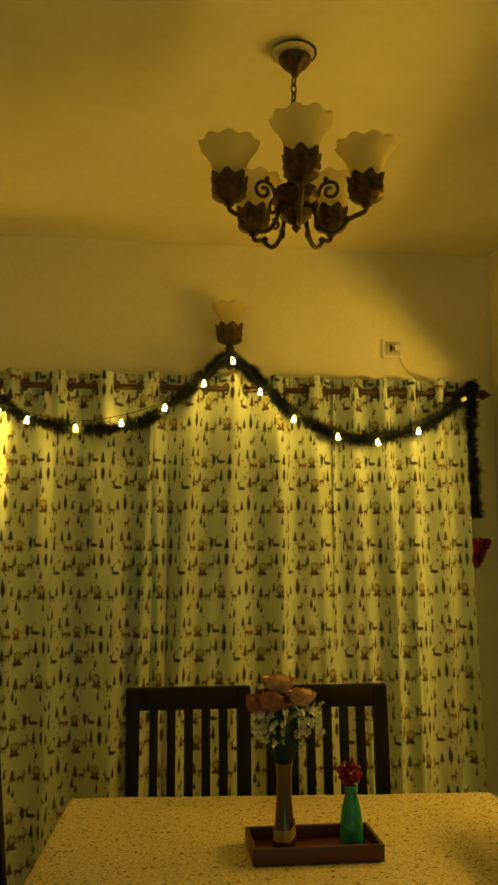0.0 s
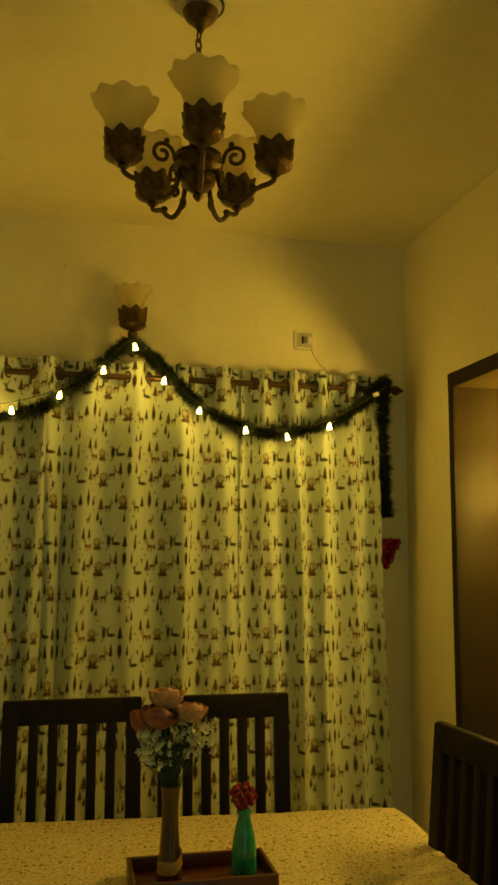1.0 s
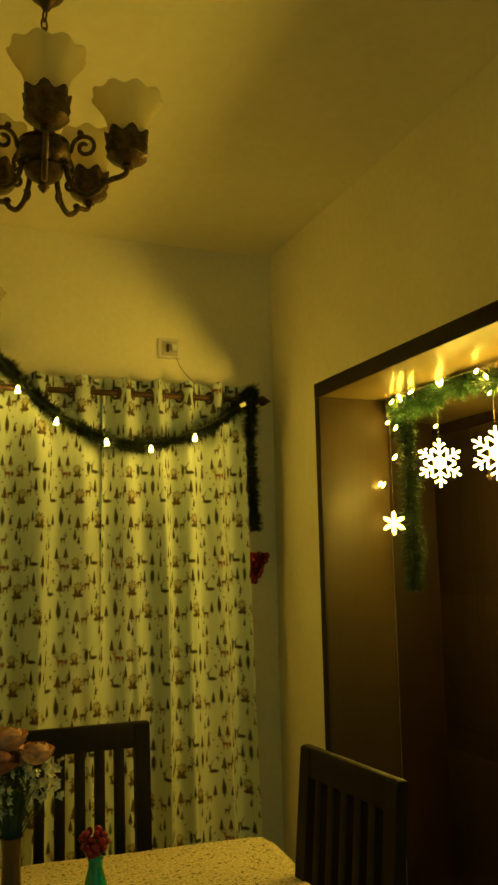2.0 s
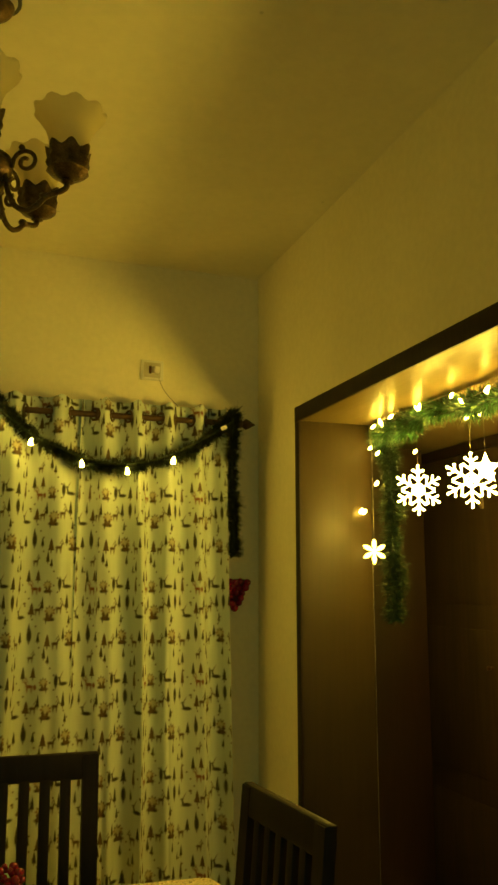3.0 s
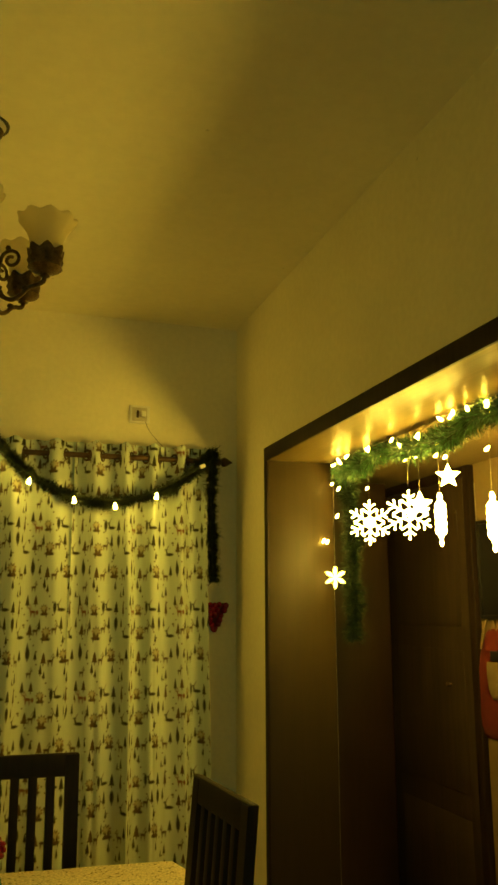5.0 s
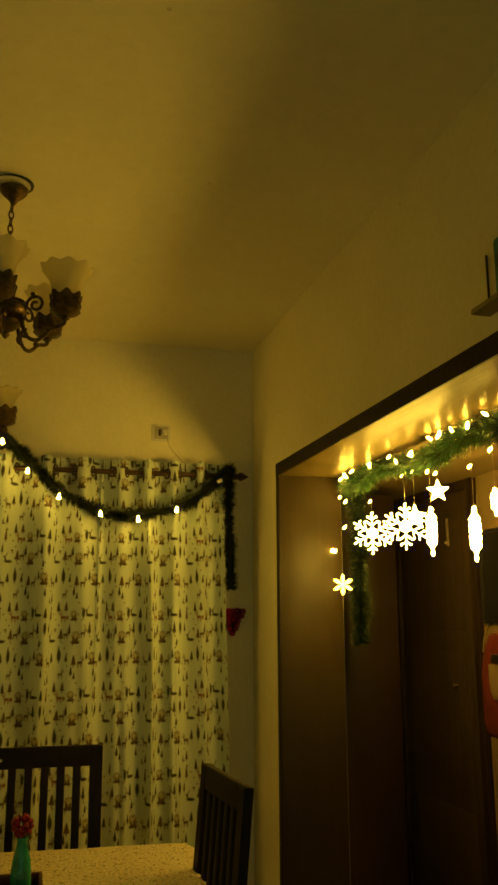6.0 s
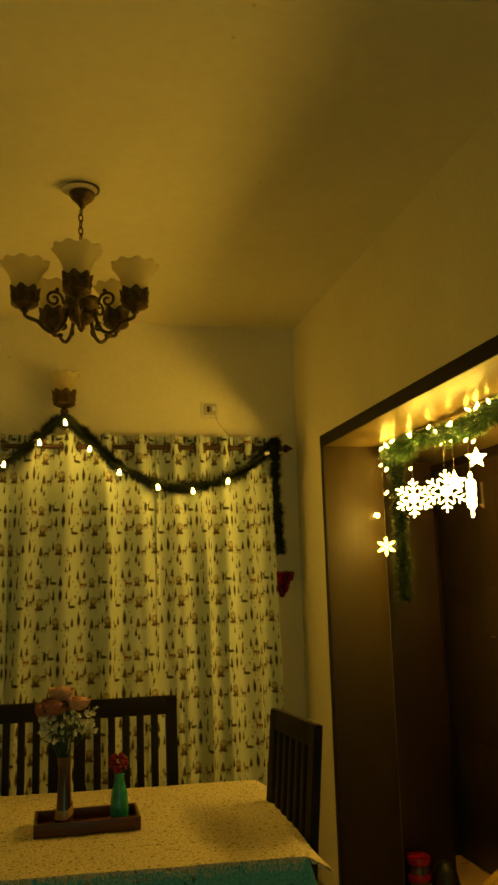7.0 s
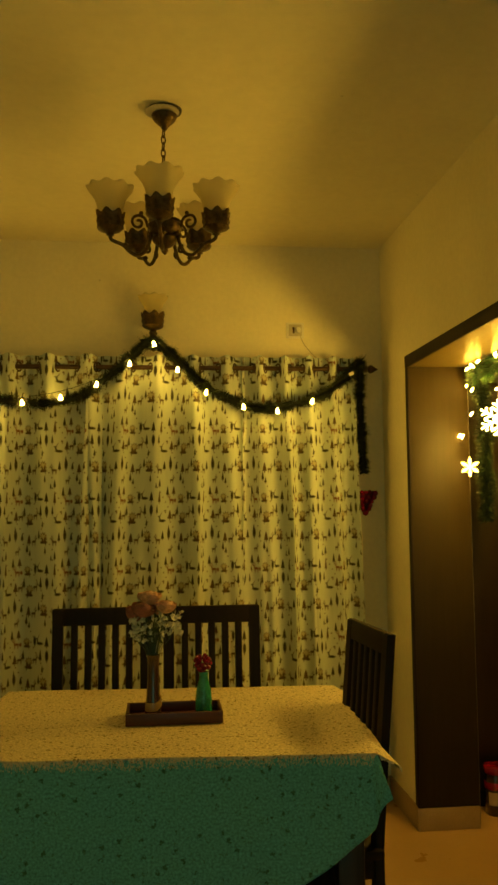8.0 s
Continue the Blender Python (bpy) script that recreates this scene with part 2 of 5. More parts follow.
# Cool cast on the front drop is put into this teal ground.
SKIRT_CLOTH = printed_cloth("cool_lit_holly_print", (0.13, 0.46, 0.49), ((30, 0.15, (0.06, 0.18, 0.15)), (46, 0.12, (0.09, 0.28, 0.24))))
CURTAIN = curtain_material()


# ---------------------------------------------------------------- mesh helpers
class Shape:
    """Points and faces gathered for one mesh."""
    def __init__(self):
        self.v, self.f = [], []

    def add(self, verts, faces, m=None):
        k = len(self.v)
        self.v += [tuple(m @ Vector(p)) for p in verts] if m else [tuple(p) for p in verts]
        self.f += [[k + i for i in f] for f in faces]
        return self

    def box(self, lo, hi, bevel=0.0, m=None):
        bm = bmesh.new()
        bmesh.ops.create_cube(bm, size=1.0)
        for p in bm.verts:
            p.co = Vector([(a + b) / 2 + c * (b - a) for a, b, c in zip(lo, hi, p.co)])
        if bevel:
            bmesh.ops.bevel(bm, geom=bm.edges[:], offset=bevel, segments=2, affect="EDGES", profile=0.5)
        bm.verts.index_update()
        self.add([p.co.copy() for p in bm.verts], [[p.index for p in f.verts] for f in bm.faces], m)
        bm.free()
        return self

    def lathe(self, profile, n=20, m=None, ripple=None):
        """A profile of (radius, height), bottom to top, turned round z."""
        verts, faces = [], []
        for j, (r, z) in enumerate(profile):
            for i in range(n):
                a = 2 * math.pi * i / n
                rr, zz = (r, z) if ripple is None else ripple(r, z, a)
                verts.append((rr * math.cos(a), rr * math.sin(a), zz))
        for j in range(len(profile) - 1):
            for i in range(n):
                q = (i + 1) % n
                faces.append([j * n + i, j * n + q, (j + 1) * n + q, (j + 1) * n + i])
        if profile[0][0] > 1e-6:
            faces.append(list(range(n))[::-1])
        if profile[-1][0] > 1e-6 and ripple is None:
            faces.append([(len(profile) - 1) * n + i for i in range(n)])
        return self.add(verts, faces, m)

    def tube(self, pts, r, n=8, m=None, taper=None):
        pts = [Vector(p) for p in pts]
        verts, faces = [], []
        side = None
        for k, p in enumerate(pts):
            d = (pts[min(k + 1, len(pts) - 1)] - pts[max(k - 1, 0)]).normalized()
            if side is None:
                side = d.orthogonal().normalized()
            side = (side - d * side.dot(d)).normalized()
            up = d.cross(side)
            rr = r if taper is None else r * taper(k / (len(pts) - 1))
            verts += [p + (side * math.cos(2 * math.pi * i / n) + up * math.sin(2 * math.pi * i / n)) * rr for i in range(n)]
        for k in range(len(pts) - 1):
            for i in range(n):
                q = (i + 1) % n
                faces.append([k * n + i, k * n + q, (k + 1) * n + q, (k + 1) * n + i])
        faces.append(list(range(n))[::-1])
        faces.append([(len(pts) - 1) * n + i for i in range(n)])
        return self.add(verts, faces, m)

    def ball(self, c, r, n=10, squash=(1, 1, 1)):
        k = max(4, n // 2)
        prof = [(math.sin(math.pi * j / k), -math.cos(math.pi * j / k)) for j in range(k + 1)]
        prof[0], prof[-1] = (0.02, -1), (0.02, 1)
        return self.lathe(prof, n, Matrix.Translation(c) @ Matrix.Diagonal((r * squash[0], r * squash[1], r * squash[2], 1)))

    def prism(self, outline, thick, m=None):
        """A flat outline in (x, z), given thickness along y."""
        n = len(outline)
        verts = [(x, -thick / 2, z) for x, z in outline] + [(x, thick / 2, z) for x, z in outline]
        faces = [list(range(n)), list(range(n, 2 * n))[::-1]] + [[i, i + n, (i + 1) % n + n, (i + 1) % n] for i in range(n)]
        return self.add(verts, faces, m)

    def mesh(self, name, smooth=True, angle=40):
        me = bpy.data.meshes.new(name)
        me.from_pydata(self.v, [], self.f)
        if smooth:
            me.shade_smooth()
            me.set_sharp_from_angle(angle=radians(angle))
        return me


def part(name, shape, material, parent=None, label="", smooth=True, angle=40, m=None):
    me = shape if isinstance(shape, bpy.types.Mesh) else shape.mesh(name, smooth, angle)
    if not me.materials:
        me.materials.append(material)
    ob = new(name, me)
    if parent:
        ob.parent = parent
    if m:
        ob.matrix_basis = m
    return tagged(ob, label)


def thing(name, m, label, category, group="", kind=""):
    ob = new(name)
    ob.empty_display_size = 0.05
    ob.matrix_basis = m
    return tagged(ob, label, category, group, kind)


def setting(name, boxes, material, label, category, bevel=0.0):
    s = Shape()
    for lo, hi in boxes:
        s.box(lo, hi, bevel)
    return tagged(part(name, s, material), label, category, kind="structure")


def curve_points(pts, n):
    """A smooth curve through the points (Catmull-Rom), in n steps."""
    p = [Vector(q) for q in pts]
    p = [2 * p[0] - p[1]] + p + [2 * p[-1] - p[-2]]
    out = []
    for k in range(n + 1):
        s = k / n * (len(p) - 3)
        i = min(int(s), len(p) - 4)
        t = s - i
        a, b, c, d = p[i:i + 4]
        out.append(0.5 * ((2 * b) + (c - a) * t + (2 * a - 5 * b + 4 * c - d) * t * t + (3 * b - a - 3 * c + d) * t ** 3))
    return out


# ---------------------------------------------------------------- the rooms
setting("floor", [((WEST - 0.2, SOUTH - 0.2, -0.12), (HALL_X + 0.2, HALL_N + 0.2, 0.0))], FLOOR,
        "polished beige stone floor through dining room and hall", "floor")
setting("ceiling", [((WEST - 0.2, SOUTH - 0.2, CEIL), (EAST_BACK, NORTH + 0.2, CEIL + 0.12))], CEILING,
        "plain cream painted ceiling", "ceiling")
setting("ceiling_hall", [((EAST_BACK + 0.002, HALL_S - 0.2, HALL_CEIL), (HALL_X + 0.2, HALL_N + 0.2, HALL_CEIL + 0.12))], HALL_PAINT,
        "low ochre ceiling over the entrance hall, dimness put into its colour", "ceiling")
setting("wall_north", [((WEST - 0.2, NORTH, 0), (EAST - 0.001, NORTH + 0.2, CEIL))], PLASTER, "cream painted wall behind the curtains", "wall")
setting("wall_west", [((WEST - 0.2, SOUTH - 0.2, 0), (WEST, NORTH, CEIL))], PLASTER, "plain cream painted wall out of view, set near to bounce light", "wall")
setting("wall_east", [((EAST, OPEN_N + 0.02, 0), (EAST_BACK, HALL_N, CEIL)),
                      ((EAST, OPEN_S - 0.02, OPEN_TOP + 0.02), (EAST_BACK, OPEN_N + 0.02, CEIL)),
                      ((EAST, SOUTH, 0), (EAST_BACK, OPEN_S - 0.02, CEIL))], PLASTER,
        "cream painted wall with a wide framed opening", "wall")
setting("wall_hall_east", [((HALL_X, HALL_S - 0.2, 0), (HALL_X + 0.2, HALL_N + 0.2, HALL_CEIL))], HALL_PAINT, "ochre hall wall, dimness put into its colour", "wall")
setting("wall_hall_north", [((EAST_BACK, HALL_N, 0), (HALL_X, HALL_N + 0.2, HALL_CEIL))], HALL_PAINT, "ochre end wall of the hall, dimness put into its colour", "wall")
setting("wall_hall_south", [((EAST_BACK, HALL_S - 0.2, 0), (HALL_X, HALL_S, HALL_CEIL))], HALL_PAINT, "ochre end wall of the hall, dimness put into its colour", "wall")
# the unseen wall behind the walk, with an added opening that holds a cool fill lamp
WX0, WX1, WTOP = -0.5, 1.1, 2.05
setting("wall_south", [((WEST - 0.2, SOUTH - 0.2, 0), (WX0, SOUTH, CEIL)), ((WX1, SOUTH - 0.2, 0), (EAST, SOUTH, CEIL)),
                       ((WX0, SOUTH - 0.2, WTOP), (WX1, SOUTH, CEIL))], PLASTER, "cream painted wall out of view, with an opening added for fill light", "wall")
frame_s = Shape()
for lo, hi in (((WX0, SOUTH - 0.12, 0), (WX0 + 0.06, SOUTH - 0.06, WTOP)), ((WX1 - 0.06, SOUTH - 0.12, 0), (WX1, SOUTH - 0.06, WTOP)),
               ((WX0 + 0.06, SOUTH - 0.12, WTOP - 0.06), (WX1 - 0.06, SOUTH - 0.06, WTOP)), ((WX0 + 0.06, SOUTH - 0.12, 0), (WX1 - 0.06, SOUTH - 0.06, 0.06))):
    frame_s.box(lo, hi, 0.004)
tagged(part("unseen_opening_frame", frame_s, TRIM_WOOD), "dark wooden frame of an opening added out of view for fill light", "window", kind="structure")
# Added area lamp: teal fill for the sides that face the walk.
cool_fill = bpy.data.lights.new("fill_light", "AREA")
cool_fill.shape, cool_fill.size, cool_fill.size_y, cool_fill.energy, cool_fill.color = "RECTANGLE", WX1 - WX0 - 0.15, WTOP - 0.15, FILL_GLOW, (0.32, 1.0, 0.64)
lamp = new("fill_light", cool_fill)
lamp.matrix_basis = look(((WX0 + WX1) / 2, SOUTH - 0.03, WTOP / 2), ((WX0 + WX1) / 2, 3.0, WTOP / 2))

# wooden lining and frame of the opening
opening = thing("door_frame", pose(0, 0, 0), "dark lacquered wooden lining of the wide opening", "door frame", kind="structure")
J0 = 0.10
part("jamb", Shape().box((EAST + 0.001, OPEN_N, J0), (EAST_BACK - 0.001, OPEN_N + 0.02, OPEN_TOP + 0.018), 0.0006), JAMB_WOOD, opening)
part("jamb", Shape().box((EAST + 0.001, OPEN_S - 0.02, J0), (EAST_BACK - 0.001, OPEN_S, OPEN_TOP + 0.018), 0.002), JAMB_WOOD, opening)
part("soffit", Shape().box((EAST + 0.001, OPEN_S, OPEN_TOP), (EAST_BACK - 0.001, OPEN_N, OPEN_TOP + 0.02), 0.0004), SOFFIT_WOOD, opening, "glossy wooden soffit, golden wash of the lights put into its colour")
part("architrave", Shape().box((EAST - 0.007, OPEN_N - 0.0005, J0), (EAST + 0.0008, OPEN_N + 0.037, OPEN_TOP - 0.001), 0.0015), TRIM_WOOD, opening)
part("architrave", Shape().box((EAST - 0.014, OPEN_S - 0.036, J0), (EAST - 0.0005, OPEN_S - 0.001, OPEN_TOP), 0.003), TRIM_WOOD, opening)
part("architrave", Shape().box((EAST - 0.008, OPEN_S - 0.036, OPEN_TOP - 0.0005), (EAST + 0.0008, OPEN_N + 0.037, OPEN_TOP + 0.054), 0.0015), TRIM_WOOD, opening)
tagged(part("skirting", Shape().box((EAST, OPEN_N, 0.0), (EAST_BACK, OPEN_N + 0.02, J0 - 0.002), 0.002), SKIRT), "beige skirting under the opening's lining", "skirting", kind="structure")

setting("baseboard_east", [((EAST - 0.009, OPEN_N + 0.001, 0.0), (EAST - 0.0005, NORTH - 0.010, 0.105))], SKIRT, "beige stone skirting along the pier", "skirting", 0.002)
setting("baseboard_north", [((WEST + 0.001, NORTH - 0.009, 0.0), (EAST - 0.001, NORTH - 0.0005, 0.105))], SKIRT, "beige stone skirting behind the curtains", "skirting", 0.002)

# ---------------------------------------------------------------- curtains
ROD_Y, ROD_Z = 3.305, 2.108


def woodland_print(u, v):
    """Colours of the printed cotton at flat places u, v (metres): deer, antlers and firs in four rows."""
    W, H = 0.250, 0.335
    cu, cv = np.mod(u, W), np.mod(v, H)
    col = np.empty((u.size, 3))
    col[:] = (0.57, 0.64, 0.56)
    dark, brown, red = (0.040, 0.038, 0.024), (0.100, 0.066, 0.036), (0.20, 0.080, 0.046)

    def ink(mask, color):
        a = np.clip(mask, 0, 1)[:, None]
        col[:] = col * (1 - a) + np.array(color) * a

    def oval(x, z, a, b, color, tilt=0.0):
        a, b = 1.10 * a, 1.02 * b
        dx, dz = cu - x, cv - z
        dx = np.where(dx > W / 2, dx - W, np.where(dx < -W / 2, dx + W, dx))
        dz = np.where(dz > H / 2, dz - H, np.where(dz < -H / 2, dz + H, dz))
        c, s = math.cos(tilt), math.sin(tilt)
        e = np.sqrt(((dx * c + dz * s) / a) ** 2 + ((-dx * s + dz * c) / b) ** 2)
        ink((1 - e) * min(a, b) / 0.0042 + 0.5, color)

    def spire(x, z, w, h, color):
        """A pointed tree of width w at its foot z, rising h."""
        dx, dz = cu - x, cv - z
        dx = np.where(dx > W / 2, dx - W, np.where(dx < -W / 2, dx + W, dx))
        dz = np.where(dz > H / 2, dz - H, np.where(dz < -H / 2, dz + H, dz))
        rise = np.clip(dz / h, 0, 1)
        half = 0.55 * w * (1 - rise) ** 0.7
        ink(np.minimum((half - np.abs(dx)) / 0.0032 + 0.5, np.minimum(dz, h - dz) / 0.003 + 0.5), color)

    def fir(x, z, w, h, color=dark):
        for k in range(3):
            spire(x, z + h * 0.28 * k, w * (1.25 - 0.28 * k), h * 0.5, color)
        oval(x, z - h * 0.10, w * 0.13, h * 0.14, brown)

    def slim(x, z, w, h, color=dark):
        spire(x, z, w * 1.08, h * 1.05, color)
        oval(x, z - h * 0.06, w * 0.16, h * 0.12, brown)

    def leafy(x, z, w, h, color=dark):
        oval(x, z + h * 0.5, w * 0.5, h * 0.5, color)
        oval(x, z - h * 0.05, w * 0.12, h * 0.10, brown)

    def deer(x, z, s, way=1, color=brown):
        oval(x, z + 0.55 * s, 0.42 * s, 0.22 * s, color)
        oval(x + way * 0.40 * s, z + 0.85 * s, 0.10 * s, 0.30 * s, color, -way * 0.4)
        oval(x + way * 0.52 * s, z + 1.10 * s, 0.16 * s, 0.09 * s, color)
        for k in (-0.32, -0.2, 0.22, 0.34):
            oval(x + k * s, z + 0.2 * s, 0.055 * s, 0.28 * s, color)
        for k in (-0.15, 0.12):
            oval(x + way * 0.45 * s + k * s, z + 1.38 * s, 0.045 * s, 0.24 * s, color, k * 4)

    def lying(x, z, s, way=1):
        oval(x, z + 0.25 * s, 0.55 * s, 0.24 * s, dark)
        oval(x - way * 0.45 * s, z + 0.6 * s, 0.12 * s, 0.4 * s, dark, way * 0.3)
        oval(x - way * 0.55 * s, z + 1.0 * s, 0.2 * s, 0.1 * s, dark)
        oval(x - way * 0.30 * s, z + 1.3 * s, 0.05 * s, 0.3 * s, brown, -0.5)

    def antlers(x, z, s, way=1):
        oval(x, z + 0.80 * s, 0.36 * s, 0.38 * s, (0.44, 0.42, 0.28))
        oval(x + way * 0.06 * s, z + 0.18 * s, 0.40 * s, 0.19 * s, brown)
        oval(x + way * 0.22 * s, z + 0.45 * s, 0.10 * s, 0.30 * s, brown)
        oval(x - way * 0.20 * s, z + 0.10 * s, 0.14 * s, 0.09 * s, dark)
        oval(x - way * 0.10 * s, z + 0.42 * s, 0.09 * s, 0.24 * s, brown, way * 0.25)
        oval(x + way * 0.30 * s, z - 0.02 * s, 0.05 * s, 0.16 * s, dark)
        for k in range(9):
            t = 0.7 * k + 0.3
            oval(x + 0.36 * s * math.cos(t), z + 0.82 * s + 0.40 * s * math.sin(t), 0.085 * s, 0.06 * s, red if k % 4 == 0 else brown, t)

    # one repeat of the print, row by row from its top
    antlers(0.035, 0.262, 0.042)
    deer(0.088, 0.258, 0.024, -1)
    slim(0.110, 0.276, 0.013, 0.036)
    leafy(0.142, 0.276, 0.015, 0.046)
    slim(0.172, 0.278, 0.011, 0.030)
    fir(0.205, 0.262, 0.018, 0.040, brown)
    deer(0.231, 0.258, 0.025)
    slim(0.010, 0.288, 0.010, 0.036)
    slim(0.195, 0.222, 0.011, 0.036)
    slim(0.209, 0.206, 0.009, 0.026)
    slim(0.090, 0.192, 0.009, 0.034)
    slim(0.073, 0.186, 0.007, 0.022)
    deer(0.150, 0.212, 0.020)
    slim(0.044, 0.218, 0.009, 0.030)
    lying(0.018, 0.128, 0.028)
    slim(0.090, 0.118, 0.010, 0.052, brown)
    slim(0.130, 0.152, 0.013, 0.040)
    fir(0.162, 0.156, 0.015, 0.034, brown)
    deer(0.152, 0.112, 0.026, -1, red)
    oval(0.170, 0.124, 0.005, 0.009, red)
    antlers(0.198, 0.112, 0.034)
    leafy(0.240, 0.124, 0.013, 0.042)
    fir(0.052, 0.124, 0.017, 0.040)
    slim(0.020, 0.060, 0.013, 0.046)
    leafy(0.053, 0.056, 0.015, 0.048)
    slim(0.080, 0.066, 0.008, 0.036)
    lying(0.107, 0.020, 0.028)
    antlers(0.210, 0.014, 0.042, -1)
    fir(0.145, 0.036, 0.017, 0.040, brown)
    deer(0.166, 0.040, 0.024)
    slim(0.182, 0.058, 0.010, 0.040)
    deer(0.240, 0.046, 0.024)
    slim(0.140, 0.316, 0.008, 0.024)
    slim(0.030, 0.006, 0.009, 0.028)
    oval(0.120, 0.075, 0.005, 0.004, brown)
    for k in range(26):
        oval((0.037 + 0.0973 * k) % W, (0.021 + 0.0717 * k) % H, 0.0028, 0.0030, brown)
    return col


def curtain_panel(x0, x1, pitch, phase, seed, parent_label, splay=0.0, flare=0.0):
    cu = thing("curtain", pose(0, 0, 0), parent_label, "curtain", "printed curtains on the rod")
    top, bottom, nx, nz = 2.165, 0.03, int((x1 - x0) * 1.32 / 0.0030), 620
    xs = np.linspace(x0, x1, nx + 1)
    zs = np.linspace(bottom, top, nz + 1)
    X, Z = np.meshgrid(xs, zs)
    rng = np.random.RandomState(seed)
    k = rng.uniform(0, 6.28, 6)
    drop = (top - Z) / (top - bottom)
    drift = (0.5 * np.sin(2.1 * drop + k[0]) + 0.9 * np.sin(7.0 * X + k[1]) + 0.5 * np.sin(17 * X + 2 * drop + k[5])) * np.clip(drop * 2.5, 0, 1)
    a = 2 * np.pi * (X - phase) / pitch + drift
    amp = 0.034 * (1 - 0.28 * np.clip(drop * 1.8, 0, 1) + 0.42 * np.sin(0.43 * a + k[2]) * np.clip(drop * 2, 0, 1))
    Y = ROD_Y + amp * np.cos(a) + 0.006 * np.sin(2 * a + k[3]) * np.clip(drop * 2, 0, 1) + 0.014 * np.sin(15 * X + 1.6 * drop + k[4]) * np.clip(drop * 1.5, 0, 1) + 0.004 * np.sin(11 * Z + 13 * X + k[4]) * np.clip(drop, 0, 1)
    XX = X + 0.010 * np.sin(a) * (0.4 + drop) + (X - (x0 + x1) / 2) * 0.012 * drop - splay * drop * (x1 - X) / (x1 - x0) + flare * drop * (X - x0) / (x1 - x0)
    Z = Z + 0.004 * np.cos(a * 2) * (Z > 2.12)
    step = np.sqrt(np.diff(XX, axis=1) ** 2 + np.diff(Y, axis=1) ** 2)
    arc = np.concatenate([np.zeros((nz + 1, 1)), np.cumsum(step, axis=1)], axis=1)
    arc = np.broadcast_to(arc.mean(axis=0), arc.shape)
    co = np.stack([XX, Y, Z], axis=2).reshape(-1, 3)
    i = np.arange((nx + 1) * (nz + 1)).reshape(nz + 1, nx + 1)
    quads = np.stack([i[:-1, :-1], i[:-1, 1:], i[1:, 1:], i[1:, :-1]], axis=2).reshape(-1, 4)
    me = bpy.data.meshes.new("cloth")
    me.vertices.add(len(co))
    me.vertices.foreach_set("co", co.ravel())
    me.loops.add(quads.size)
    me.loops.foreach_set("vertex_index", quads.ravel())
    me.polygons.add(len(quads))
    me.polygons.foreach_set("loop_start", np.arange(0, quads.size, 4))
    me.update(calc_edges=True)
    rgb = woodland_print(0.90 * arc.ravel() + seed * 0.083, Z.ravel())
    layer = me.color_attributes.new("print", "FLOAT_COLOR", "POINT")
    layer.data.foreach_set("color", np.concatenate([rgb, np.ones((len(rgb), 1))], axis=1).ravel())
    me.shade_smooth()
    part("cloth", me, CURTAIN, cu)
    # metal eyelets where the cloth crosses the rod
    ring = Shape()
    n = 24
    ring.v = [((0.021 + 0.005 * math.cos(b)) * math.cos(t), 0.003 * math.sin(b), (0.021 + 0.005 * math.cos(b)) * math.sin(t))
              for t in [2 * math.pi * i / n for i in range(n)] for b in [2 * math.pi * j / 6 for j in range(6)]]
    ring.f = [[i * 6 + j, ((i + 1) % n) * 6 + j, ((i + 1) % n) * 6 + (j + 1) % 6, i * 6 + (j + 1) % 6] for i in range(n) for j in range(6)]
    eyelet = ring.mesh("eyelet")
    q = math.ceil((x0 - phase) / (pitch / 2) - 0.5)
    while True:
        x = phase + (q + 0.5) * pitch / 2
        if x > x1 - 0.01:
            break
        if x > x0 + 0.01:
            part("eyelet", eyelet, ROD_METAL, cu, m=pose(x, ROD_Y, ROD_Z, 0, 0, 62 if q % 2 else -62))
        q += 1
    return cu


curtain_panel(0.765, 1.312, 0.122, 0.905, 1, "pale printed cotton curtain with deer and firs, beside the corner", 0.0, 0.045)
curtain_panel(0.020, 0.825, 0.165, 0.60, 2, "pale printed cotton curtain with deer and firs, in soft folds", 0.10)
curtain_panel(-0.665, 0.085, 0.182, -0.265, 3, "wide pale printed cotton curtain with deer and firs")

rod = thing("curtain_rod", pose(0, ROD_Y, ROD_Z), "dark bronze curtain rod with ball finial", "curtain rod")
part("pole", Shape().tube([(-0.72, 0, 0), (1.375, 0, 0)], 0.0115, 14), ROD_METAL, rod)
part("finial", Shape().lathe([(0.012, 0), (0.018, 0.004), (0.018, 0.010), (0.009, 0.014), (0.017, 0.021), (0.022, 0.031), (0.017, 0.043), (0.008, 0.056), (0.002, 0.068)], 18,
                             pose(1.374, 0, 0, 0, 90, 0)), ROD_METAL, rod)
part("finial", Shape().lathe([(0.012, 0), (0.018, 0.004), (0.018, 0.010), (0.009, 0.014), (0.017, 0.021), (0.022, 0.031), (0.017, 0.043), (0.008, 0.056), (0.002, 0.068)], 18,
                             pose(-0.719, 0, 0, 0, -90, 0)), ROD_METAL, rod)
for x in (-0.69, 0.385, 1.352):
    part("bracket", Shape().tube([(x, 0.0, -0.014), (x, 0.03, -0.02), (x, NORTH - ROD_Y, -0.02)], 0.006, 8)
         .lathe([(0.022, 0), (0.022, 0.006)], 16, pose(x, NORTH - ROD_Y, -0.02, 90, 0, 0)), ROD_METAL, rod)


